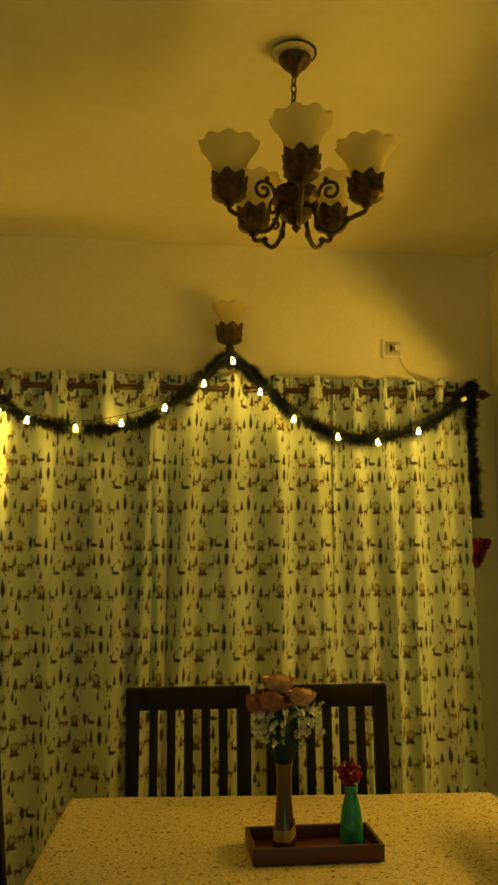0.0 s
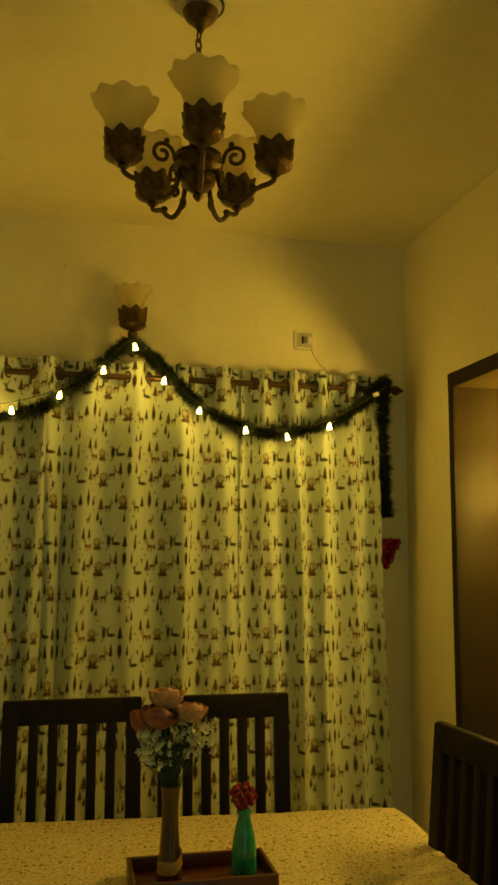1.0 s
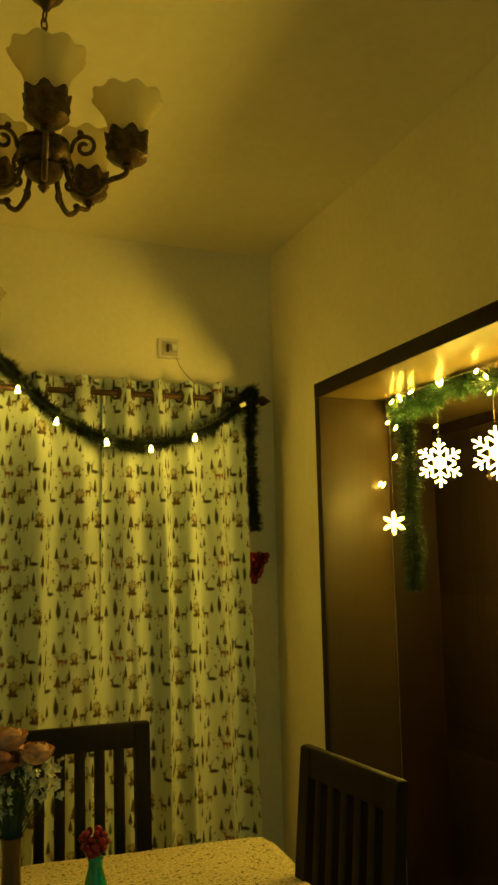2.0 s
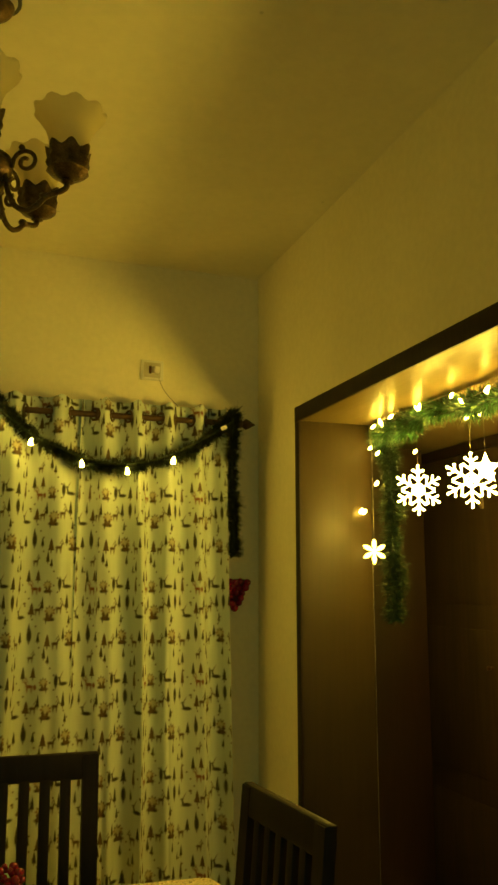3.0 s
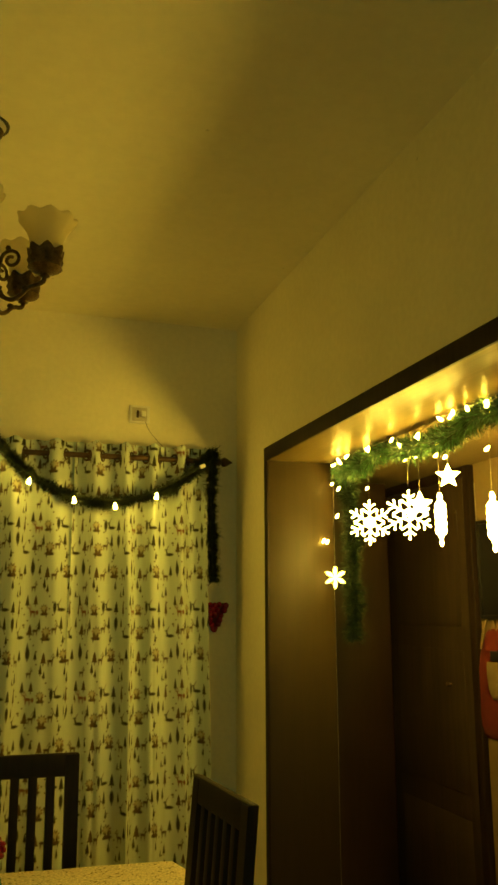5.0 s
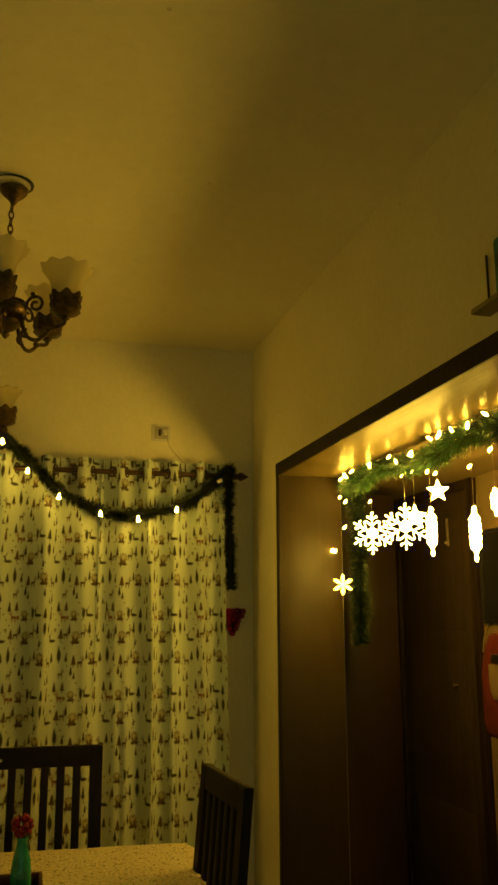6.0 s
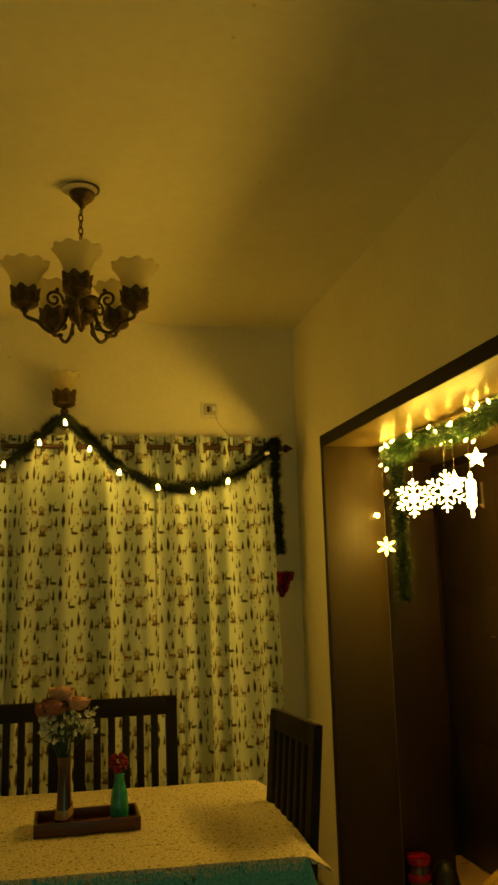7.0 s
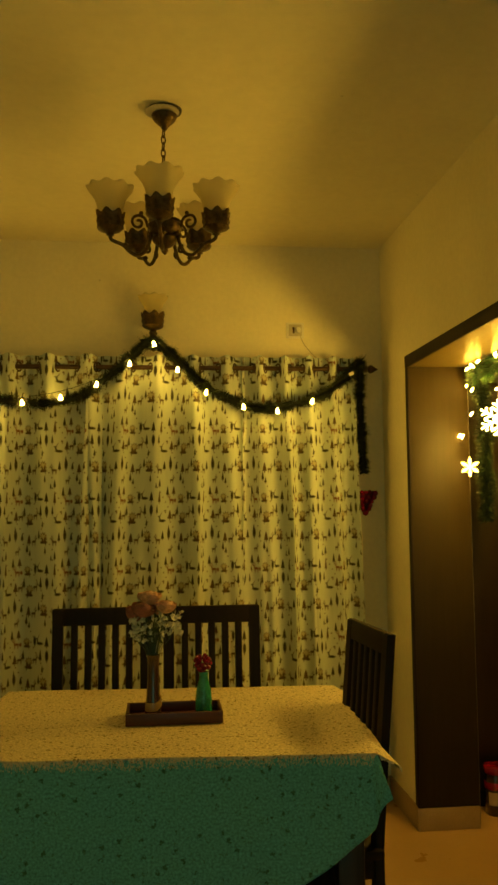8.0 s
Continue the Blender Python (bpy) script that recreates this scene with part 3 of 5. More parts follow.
# ---------------------------------------------------------------- tinsel garlands and lights
def tinsel(name, path, radius, count, material, m, label, core=0.004, foil=0, steps=160, gravity=0.0):
    g = thing(name, m, label, "garland")
    pts = curve_points(path, steps)
    part("wire_core", Shape().tube(pts, core, 6), DARK_WIRE, g)
    P = np.array([tuple(p) for p in pts])
    rng = np.random.RandomState(len(path) * 7 + count % 97)

    def needles(n, r, mat_, part_name):
        s = rng.uniform(0, len(P) - 1.001, n)
        i = s.astype(int)
        f = (s - i)[:, None]
        base = P[i] * (1 - f) + P[i + 1] * f
        d = P[i + 1] - P[i]
        d /= np.linalg.norm(d, axis=1)[:, None]
        w = rng.normal(size=(n, 3))
        w -= d * (w * d).sum(1)[:, None]
        w /= np.linalg.norm(w, axis=1)[:, None]
        w = w + d * rng.normal(0, 0.35, (n, 1)) + np.array([0, 0, -gravity])
        w /= np.linalg.norm(w, axis=1)[:, None]
        length = r * rng.uniform(0.55, 1.12, (n, 1)) * (1 + 0.16 * np.sin(s / 3.1)[:, None] + 0.16 * np.sin(s / 1.3 + 2)[:, None])
        side = np.cross(w, rng.normal(size=(n, 3)))
        side /= np.linalg.norm(side, axis=1)[:, None]
        wid = 0.0011
        bend = rng.normal(0, 0.12, (n, 3)) * length
        a, b = base - side * wid, base + side * wid
        mid = base + w * length * 0.55
        tip = base + w * length + bend
        v = np.stack([a, b, mid + side * wid, mid - side * wid, tip], axis=1).reshape(-1, 3)
        k = np.arange(n)[:, None] * 5
        sh = Shape()
        sh.v = v.tolist()
        sh.f = (k + np.array([[0, 1, 2, 3]])).tolist() + (k + np.array([[3, 2, 4]])).tolist()
        tagged(part(part_name, sh, mat_, g, smooth=False), kind="stuff")

    needles(count, radius, material, "needles")
    if foil:
        needles(foil, radius * 1.08, TINSEL_FOIL, "foil_layer")
    return g


SWAG_Y = 3.245
swag_left = [(-0.672, SWAG_Y + 0.02, 1.60), (-0.674, SWAG_Y + 0.02, 1.80), (-0.672, SWAG_Y + 0.02, 2.0), (-0.670, SWAG_Y + 0.01, 2.10), (-0.645, SWAG_Y, 2.115), (-0.576, SWAG_Y, 2.035), (-0.445, SWAG_Y, 1.955), (-0.206, SWAG_Y, 1.925), (-0.03, SWAG_Y, 1.957), (0.125, SWAG_Y, 2.062), (0.226, SWAG_Y, 2.155),
             (0.285, SWAG_Y, 2.212), (0.325, SWAG_Y + 0.02, 2.228)]
swag_right = [(0.325, SWAG_Y + 0.02, 2.228), (0.372, SWAG_Y, 2.196), (0.468, SWAG_Y, 2.112), (0.583, SWAG_Y, 2.003), (0.769, SWAG_Y, 1.917), (0.91, SWAG_Y, 1.905), (1.103, SWAG_Y, 1.952), (1.251, SWAG_Y, 2.045),
              (1.326, SWAG_Y, 2.125), (1.338, SWAG_Y + 0.01, 2.10), (1.342, SWAG_Y + 0.04, 1.95), (1.350, SWAG_Y + 0.05, 1.75), (1.356, SWAG_Y + 0.05, 1.59)]
tinsel("garland", swag_left, 0.039, 14000, TINSEL_SHADED, pose(0, 0, 0), "dark green tinsel garland draped over the curtains, backlit shade put into its colour", steps=150, gravity=0.1)
tinsel("garland", swag_right, 0.037, 19000, TINSEL_SHADED, pose(0, 0, 0), "dark green tinsel garland hanging past the curtain's edge, backlit shade put into its colour", steps=200, gravity=0.1)

# little bell-shaped lamps on a thin cable along the swags
bell_shade = Shape().lathe([(0.0145, -0.034), (0.0150, -0.030), (0.0125, -0.020), (0.0105, -0.008), (0.0075, 0.0), (0.0045, 0.003)], 12).mesh("bell_shade")
bell_cap = Shape().lathe([(0.0050, 0.002), (0.0052, 0.010), (0.003, 0.013)], 8).mesh("bell_cap")
lights = thing("curtain_string_lights", pose(0, 0, 0), "string of lit bell-shaped lamps along the garland, some added out of view", "string lights")
LAMP_Y = 3.205
# First seven bells are added out of view to brighten the left curtain.
bells = [(-0.668, 1.62), (-0.670, 1.70), (-0.662, 1.78), (-0.664, 1.86), (-0.660, 1.93), (-0.652, 1.99), (-0.640, 2.05), (-0.574, 1.985), (-0.466, 1.955), (-0.284, 1.926), (-0.107, 1.950), (0.063, 2.010), (0.215, 2.110), (0.327, 2.205),
         (0.440, 2.082), (0.576, 1.975), (0.752, 1.906), (0.916, 1.887), (1.088, 1.934)]
cable = [(x, LAMP_Y, z + 0.026) for x, z in bells] + [(1.281, LAMP_Y, 2.07), (1.345, LAMP_Y + 0.03, 2.12)]
part("cable", Shape().tube(curve_points(cable, 120), 0.0014, 6), DARK_WIRE, lights)
for k, (x, z) in enumerate(bells):
    tilt = (12 * math.sin(k * 2.3), 10 * math.cos(k * 1.7))
    bell = part("lamp", bell_shade, BELL_GLOW, lights, "glowing bell-shaped lamp", m=pose(x, LAMP_Y + (0.022 if x < 0.05 else 0.0), z + 0.010, *tilt, 0) @ Matrix.Diagonal((0.56, 0.56, 0.66, 1)))
    part("cap", bell_cap, BRASS, bell)
part("clip", Shape().box((-0.012, -0.004, -0.008), (0.012, 0.004, 0.008), 0.002), WHITE, lights, "white cable clip", m=pose(1.281, LAMP_Y - 0.003, 2.068, 0, -25, 0))

# garland and lights under the soffit of the opening
GX = 1.765
hall_path = [(GX + 0.04, 2.90, 2.0), (GX, 2.86, 2.022), (GX, 2.745, 2.006), (GX, 2.62, 2.022), (GX, 2.48, 2.036), (GX, 2.33, 2.008), (GX, 2.16, 1.998), (GX, 2.0, 2.004),
             (GX, 1.90, 2.03), (GX, 1.80, 2.022), (GX, 1.67, 2.008), (GX, 1.5, 2.0), (GX, 1.3, 2.02), (GX, 1.15, 2.02), (GX, 1.06, 2.035)]
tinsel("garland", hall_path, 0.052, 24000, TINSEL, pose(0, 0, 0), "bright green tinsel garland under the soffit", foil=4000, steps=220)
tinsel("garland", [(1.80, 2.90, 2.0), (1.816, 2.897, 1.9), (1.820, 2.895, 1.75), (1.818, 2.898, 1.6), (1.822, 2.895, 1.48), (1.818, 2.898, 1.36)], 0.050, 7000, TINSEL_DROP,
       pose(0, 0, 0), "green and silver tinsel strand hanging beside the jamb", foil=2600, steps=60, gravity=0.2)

led = Shape().lathe([(0.002, -0.010), (0.0040, -0.007), (0.0048, 0.0), (0.0037, 0.006), (0.0012, 0.012)], 10).mesh("led")
string = thing("hall_string_lights", pose(0, 0, 0), "string of warm lights pinned under the soffit", "string lights")
leds = [(2.84, 2.035), (2.80, 2.036), (2.775, 2.04), (2.70, 2.045), (2.56, 2.046), (2.525, 2.043), (2.325, 2.036), (2.305, 2.015), (2.175, 2.018), (2.15, 2.016), (2.03, 2.045),
        (1.985, 2.044), (1.94, 2.044), (1.87, 2.040), (1.80, 2.045), (1.775, 2.03), (1.66, 2.04), (1.60, 2.044), (1.45, 2.04), (1.28, 2.044)]
part("cable", Shape().tube(curve_points([(GX - 0.03, 2.90, 2.03)] + [(GX - 0.035 + 0.012 * math.sin(k * 1.9), y, z + 0.006) for k, (y, z) in enumerate(leds)], 160), 0.0012, 5), WIRE, string)
for k, (y, z) in enumerate(leds):
    part("bulb", led, LED, string, m=pose(GX - 0.042 + 0.012 * math.sin(k * 1.9), y, z, 60 * math.sin(k * 3.1), 50 * math.cos(k * 2.2), 0))
for y, z, dx in ((2.872, 1.945, 0), (2.887, 1.838, 0), (2.925, 1.738, -0.03), (2.955 - 0.03, 1.742, -0.045)):
    part("bulb", led, LED, string, m=pose(GX - 0.01 + dx, y, z, 40, 20, 0))


# hanging lit ornaments
def snowflake_shape(r, thick=0.006):
    s = Shape()
    for k in range(6):
        m = pose(0, 0, 0, 0, 60 * k, 0)
        s.box((-0.023 * r, -thick / 2, 0.02 * r), (0.023 * r, thick / 2, 0.94 * r), 0, m)
        s.lathe([(0.042 * r, -thick / 2), (0.042 * r, thick / 2)], 10, m @ pose(0, 0, 0.97 * r, 90, 0, 0))
        for at, ln in ((0.38, 0.34), (0.66, 0.24)):
            for side in (-1, 1):
                b = m @ pose(0, 0, at * r, 0, side * 55, 0)
                s.box((-0.021 * r, -thick / 2, 0), (0.021 * r, thick / 2, ln * r), 0, b)
                s.lathe([(0.042 * r, -thick / 2), (0.042 * r, thick / 2)], 8, b @ pose(0, 0, ln * r, 90, 0, 0))
    n = 24
    ro, ri = 0.255 * r, 0.18 * r
    for k in range(n):
        a, b = 2 * math.pi * k / n, 2 * math.pi * (k + 1) / n
        q = [(ri * math.cos(a), ri * math.sin(a)), (ro * math.cos(a), ro * math.sin(a)), (ro * math.cos(b), ro * math.sin(b)), (ri * math.cos(b), ri * math.sin(b))]
        s.prism(q, thick)
    return s


def star_shape(r, thick=0.010, points=5, inner=0.45):
    out = []
    for k in range(points * 2):
        a = math.pi / 2 + math.pi * k / points
        rr = r if k % 2 == 0 else r * inner
        out.append((rr * math.cos(a), rr * math.sin(a)))
    s = Shape()
    n = len(out)
    s.v = [(x, 0, z) for x, z in out] + [(0, -thick, 0), (0, thick, 0)]
    s.f = [[i, (i + 1) % n, n] for i in range(n)] + [[(i + 1) % n, i, n + 1] for i in range(n)]
    return s


def petal_flake_shape(r, thick=0.007):
    s = Shape()
    for k in range(6):
        m = pose(0, 0, 0, 0, 60 * k, 0)
        s.prism([(-0.02 * r, 0.0), (-0.15 * r, 0.42 * r), (-0.17 * r, 0.66 * r), (-0.10 * r, 0.90 * r), (0, r), (0.10 * r, 0.90 * r), (0.17 * r, 0.66 * r), (0.15 * r, 0.42 * r), (0.02 * r, 0.0)], thick, m)
    return s


def icicle_shape(h, r):
    prof = [(0.15, 0.0), (0.28, 0.03), (0.34, 0.07), (0.20, 0.12), (0.30, 0.15), (0.45, 0.20), (0.80, 0.24), (0.95, 0.30), (0.80, 0.36), (1.0, 0.42), (0.85, 0.48), (0.75, 0.50), (1.0, 0.54),
            (0.85, 0.60), (1.0, 0.66), (0.80, 0.72), (0.95, 0.77), (0.70, 0.82), (0.40, 0.85), (0.30, 0.88), (0.42, 0.92), (0.36, 0.96), (0.15, 1.0)]
    return Shape().lathe([(a * r, b * h) for a, b in prof], 14)


def ornament(kind_name, y, z, shape, top, turn, label, x=GX, side=0, glow=GLOW):
    o = thing(kind_name, pose(x, y, z), label, "ornament", "lit ornaments in the opening")
    body = part("body", shape, glow, o, m=pose(0, 0, 0, 0, 0, turn))
    cord = [(0, 0, top), (0.001, 0.002, (top + 2.03 - z) / 2), (0, side, 2.03 - z)]
    part("cord", Shape().tube(curve_points(cord, 8), 0.0007, 5), WIRE, o)
    part("bulb", led, LED, o, m=pose(0, side + 0.012, 1.945 - z + 0.03 * math.sin(9 * y), 70, 0, 0))
    return o


ornament("snowflake_ornament", 2.619, 1.787, snowflake_shape(0.081), 0.088, -14, "lit snowflake ornament of clear acrylic on a cord")
ornament("snowflake_ornament", 2.320, 1.784, snowflake_shape(0.082), 0.094, -22, "larger lit snowflake ornament of clear acrylic")
ornament("star_ornament", 2.262, 1.812, star_shape(0.046), 0.046, -10, "lit five-pointed star ornament behind the snowflake", x=GX + 0.01)
ornament("icicle_ornament", 2.121, 1.665, icicle_shape(0.166, 0.019), 0.17, 0, "lit ribbed icicle ornament with pointed tip")
ornament("star_ornament", 2.066, 1.876, star_shape(0.039), 0.039, -25, "small lit five-pointed star ornament", x=GX)
ornament("icicle_ornament", 1.842, 1.629, icicle_shape(0.168, 0.019), 0.172, 0, "lit ribbed icicle ornament with pointed tip")
ornament("icicle_ornament", 1.719, 1.754, icicle_shape(0.082, 0.014), 0.085, 0, "small lit icicle ornament")
ornament("snowflake_ornament", 2.892, 1.597, petal_flake_shape(0.044), 0.046, -20, "small lit six-pointed flake on the jamb", x=1.742, glow=GLOW_SMALL)
tagged(part("cable", Shape().tube(curve_points([(1.757, 2.934, 1.60), (1.758, 2.934, 1.2), (1.757, 2.934, 0.6), (1.758, 2.934, 0.02)], 30), 0.0011, 6), DIM_WIRE),
       "thin clear cable hanging down the jamb", "cable")


# ---------------------------------------------------------------- lamps
def shade_shape(r, h):
    """A ruffled tulip shade, open above, with a wall of some millimetres."""
    prof = [(0.42, 0.0), (0.50, 0.12), (0.54, 0.30), (0.58, 0.48), (0.68, 0.66), (0.84, 0.82), (0.97, 0.93), (1.0, 1.0)]

    def ripple(rr, z, a):
        q = max(0.0, z / h - 0.35) / 0.65
        w = q * q
        return rr * (1 + 0.045 * w * math.sin(9 * a)), z + 0.035 * h * w * math.sin(9 * a + 0.5)

    outer = [(a * r, b * h) for a, b in prof]
    inner = [(a * r - 0.003, b * h + 0.002) for a, b in prof[::-1]]
    return Shape().lathe(outer + inner, 48, None, ripple)


def cup_shape(r, h):
    """A cast holder with a toothed leafy rim."""
    prof = [(0.16, 0.0), (0.30, 0.03), (0.22, 0.10), (0.50, 0.16), (0.80, 0.24), (0.96, 0.34), (0.90, 0.46), (1.0, 0.60), (0.93, 0.74), (0.98, 0.86), (1.02, 1.0)]

    def ripple(rr, z, a):
        q = z / h
        return rr * (1 + 0.07 * q * math.cos(7 * a)), z + (0.085 * h * math.cos(7 * a) if q > 0.95 else 0)

    outer = [(a * r, b * h) for a, b in prof]
    inner = [(0.94 * r, 1.0 * h), (0.86 * r, 0.8 * h), (0.8 * r, 0.4 * h)]
    return Shape().lathe(outer + inner, 42, None, ripple)


def spiral(cx, cz, r0, r1, turns, a0, n=36):
    return [(cx + (r0 + (r1 - r0) * k / n) * math.cos(a0 + turns * 2 * math.pi * k / n), 0, cz + (r0 + (r1 - r0) * k / n) * math.sin(a0 + turns * 2 * math.pi * k / n)) for k in range(n + 1)]


CX, CY = 0.364, 1.977
ch = thing("chandelier", pose(CX, CY, 2.27), "antique bronze five-arm chandelier with frosted tulip shades, unlit", "chandelier")
hub = [(0.001, 0.0), (0.006, 0.006), (0.010, 0.014), (0.007, 0.020), (0.020, 0.030), (0.030, 0.042), (0.033, 0.054), (0.028, 0.064), (0.036, 0.072), (0.044, 0.086), (0.045, 0.098), (0.038, 0.108),
       (0.042, 0.113), (0.026, 0.122), (0.016, 0.130), (0.018, 0.148), (0.021, 0.162), (0.014, 0.172), (0.009, 0.182), (0.005, 0.190)]
part("hub", Shape().lathe([(r * 1.28, z - 0.012) for r, z in hub], 28), BRONZE, ch)
chain = Shape()
z, k = 0.184, 0
while z < 0.405:
    n = 14
    link = [(0.0070 * math.cos(2 * math.pi * i / n), 0, 0.0145 * math.sin(2 * math.pi * i / n)) for i in range(n + 1)]
    chain.tube(link, 0.0024, 6, pose(0.004 * math.sin(z * 14), 0, z + 0.012, 0, 0, 90 * (k % 2) + 25))
    z, k = z + 0.0225, k + 1
part("chain", chain, BRONZE, ch)
part("canopy", Shape().lathe([(0.005, 0.408), (0.009, 0.413), (0.012, 0.420), (0.022, 0.430), (0.034, 0.441), (0.041, 0.452), (0.043, 0.459), (0.038, 0.463)], 28), BRONZE, ch)
part("ceiling_plate", Shape().lathe([(0.024, 0.463), (0.052, 0.464), (0.057, 0.4665), (0.055, 0.4695), (0.024, 0.471)], 36, pose(0, 0, 0, 1.2, -1.0, 0)), PLATE, ch, "white ceiling plate hanging slightly tilted")
# Black ring stands in for the shade in the gap over the plate.
part("gap_shade", Shape().lathe([(0.040, 0.4715), (0.057, 0.4725), (0.058, 0.4775)], 28), BLACK, ch, "black ring added as the shaded gap between plate and ceiling")
arm = Shape().tube(curve_points([(0.036, 0, 0.090), (0.045, 0, 0.058), (0.053, 0, 0.020), (0.069, 0, -0.010), (0.094, 0, -0.021), (0.117, 0, -0.010), (0.133, 0, 0.006), (0.150, 0, 0.014), (0.165, 0, 0.018), (0.177, 0, 0.026), (0.179, 0, 0.040)], 60), 0.0060, 10)
arm.tube([(0.034, 0, 0.075), (0.060, 0, 0.080)] + spiral(0.088, 0.088, 0.028, 0.006, -1.35, math.pi), 0.0046, 8)
arm.tube(spiral(0.060, 0.000, 0.014, 0.003, 1.1, 1.2), 0.0042, 7)
arm.ball((0.078, 0, 0.120), 0.0075, 8)
for x, z in ((0.130, 0.010), (0.049, 0.046)):
    arm.ball((x, 0, z), 0.0095, 8, (1.2, 1, 0.8))
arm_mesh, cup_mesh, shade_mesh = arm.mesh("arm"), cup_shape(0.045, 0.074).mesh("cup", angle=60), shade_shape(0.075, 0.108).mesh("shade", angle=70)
for k in range(5):
    turn = -96 + 72 * k
    c, s = math.cos(radians(turn)), math.sin(radians(turn))
    part("arm", arm_mesh, BRONZE, ch, m=pose(0, 0, 0, 0, 0, turn))
    holder = part("cup", cup_mesh, BRONZE, ch, m=pose(0.179 * c, 0.179 * s, 0.035, 0, 0, 13 * k))
    part("shade", shade_mesh, FROST, holder, "frosted glass tulip shade", m=pose(0, 0, 0.050, 0, 0, 11 * k))

sc = thing("wall_lamp", pose(0.325, NORTH, 2.245), "bronze wall lamp with frosted tulip shade, unlit", "wall lamp")
part("wall_plate", Shape().lathe([(0.032, 0), (0.034, 0.006), (0.026, 0.014), (0.012, 0.02)], 24, pose(0, 0, 0, 90, 0, 0)), BRONZE, sc)
part("arm", Shape().tube(curve_points([(0, -0.01, 0), (0, -0.04, -0.018), (0, -0.075, -0.01), (0, -0.088, 0.02), (0, -0.088, 0.045)], 20), 0.009, 9).ball((0, -0.086, 0.005), 0.016, 10).ball((0, -0.088, 0.03), 0.011, 8), BRONZE, sc)
part("stem", Shape().lathe([(0.004, -0.062), (0.010, -0.055), (0.014, -0.046), (0.009, -0.036), (0.015, -0.026), (0.020, -0.014), (0.013, -0.004), (0.010, 0.010), (0.018, 0.020), (0.020, 0.032), (0.010, 0.044)], 20, pose(0, -0.088, 0)), BRONZE, sc)
holder = part("cup", cup_mesh, BRONZE, sc, m=pose(0, -0.088, 0.034, 0, 0, 20) @ Matrix.Scale(1.22, 4))
part("shade", shade_mesh, FROST, holder, "frosted glass tulip shade", m=pose(0, 0, 0.050, 0, 0, 9) @ Matrix.Diagonal((0.79, 0.79, 0.86, 1)))

# switch plate over the curtains
sw = thing("wall_switch", pose(1.037, NORTH, 2.314), "cream switch plate with dark regulator on the wall", "switch")
part("plate", Shape().box((-0.045, -0.010, -0.040), (0.045, 0.0, 0.040), 0.003), WHITE, sw)
part("rim", Shape().box((-0.033, -0.0125, -0.030), (0.033, -0.0105, 0.030), 0.001), PLATE, sw)
part("rocker", Shape().box((-0.014, -0.018, -0.016), (-0.004, -0.013, 0.016), 0.002), ROD_METAL, sw)
part("socket", Shape().box((0.004, -0.030, -0.014), (0.026, -0.0135, 0.012), 0.003), WHITE, sw)
tagged(part("cable", Shape().tube(curve_points([(1.055, NORTH - 0.012, 2.30), (1.085, NORTH - 0.006, 2.24), (1.13, NORTH - 0.006, 2.19), (1.17, NORTH - 0.008, 2.15), (1.2, NORTH - 0.02, 2.10)], 20), 0.0013, 5), WIRE),
       "thin cable from the switch down behind the curtain", "cable")

# red berries at the curtain's edge
rb = thing("berry_decoration", pose(1.382, NORTH, 1.44), "shiny red berry decoration hanging on the wall", "decoration")
rng = random.Random(4)
berry = Shape().ball((0, 0, 0), 1.0, 12).mesh("berry")
for row, (z, w) in enumerate(((0.052, 0.044), (0.032, 0.038), (0.012, 0.028), (-0.008, 0.020), (-0.028, 0.014), (-0.046, 0.006))):
    k = max(1, int(w / 0.011) + 1)
    for i in range(k):
        x = 0 if k == 1 else -w + 2 * w * i / (k - 1)
        r = rng.uniform(0.011, 0.015)
        part("berry", berry, RED_GLOSS, rb, m=pose(x + rng.uniform(-.003, .003), -r - rng.uniform(0.001, 0.014), z + rng.uniform(-.004, .004)) @ Matrix.Scale(r, 4))
part("backing", Shape().prism([(-0.055, 0.062), (0.055, 0.062), (0.012, -0.058), (-0.012, -0.058)], 0.002, pose(0, -0.002, 0)), RED_FELT, rb)

# ---------------------------------------------------------------- dining table and chairs
TX, TY, TROT, TW, TD, TTOP = 0.360, 1.985, -4.4, 1.165, 0.815, 0.765
table_pose = pose(TX, TY, 0, 0, 0, TROT)
tb = thing("dining_table", table_pose, "dark wooden dining table with square legs under a cloth", "table")
part("tabletop", Shape().box((-TW / 2 + 0.004, -TD / 2 + 0.004, TTOP - 0.032), (TW / 2 - 0.004, TD / 2 - 0.004, TTOP), 0.004), TABLE_WOOD, tb)
leg = Shape().box((-0.036, -0.036, 0), (0.036, 0.036, TTOP - 0.033), 0.004).mesh("leg")
for sx in (-1, 1):
    for sy in (-1, 1):
        part("leg", leg, TABLE_WOOD, tb, m=pose(sx * (TW / 2 - 0.06), sy * (TD / 2 - 0.06), 0))
for sy in (-1, 1):
    part("apron", Shape().box((-TW / 2 + 0.10, sy * (TD / 2 - 0.06) - 0.011, TTOP - 0.125), (TW / 2 - 0.10, sy * (TD / 2 - 0.06) + 0.011, TTOP - 0.034), 0.002), TABLE_WOOD, tb)
for sx in (-1, 1):
    part("apron", Shape().box((sx * (TW / 2 - 0.06) - 0.011, -TD / 2 + 0.10, TTOP - 0.125), (sx * (TW / 2 - 0.06) + 0.011, TD / 2 - 0.10, TTOP - 0.034), 0.002), TABLE_WOOD, tb)


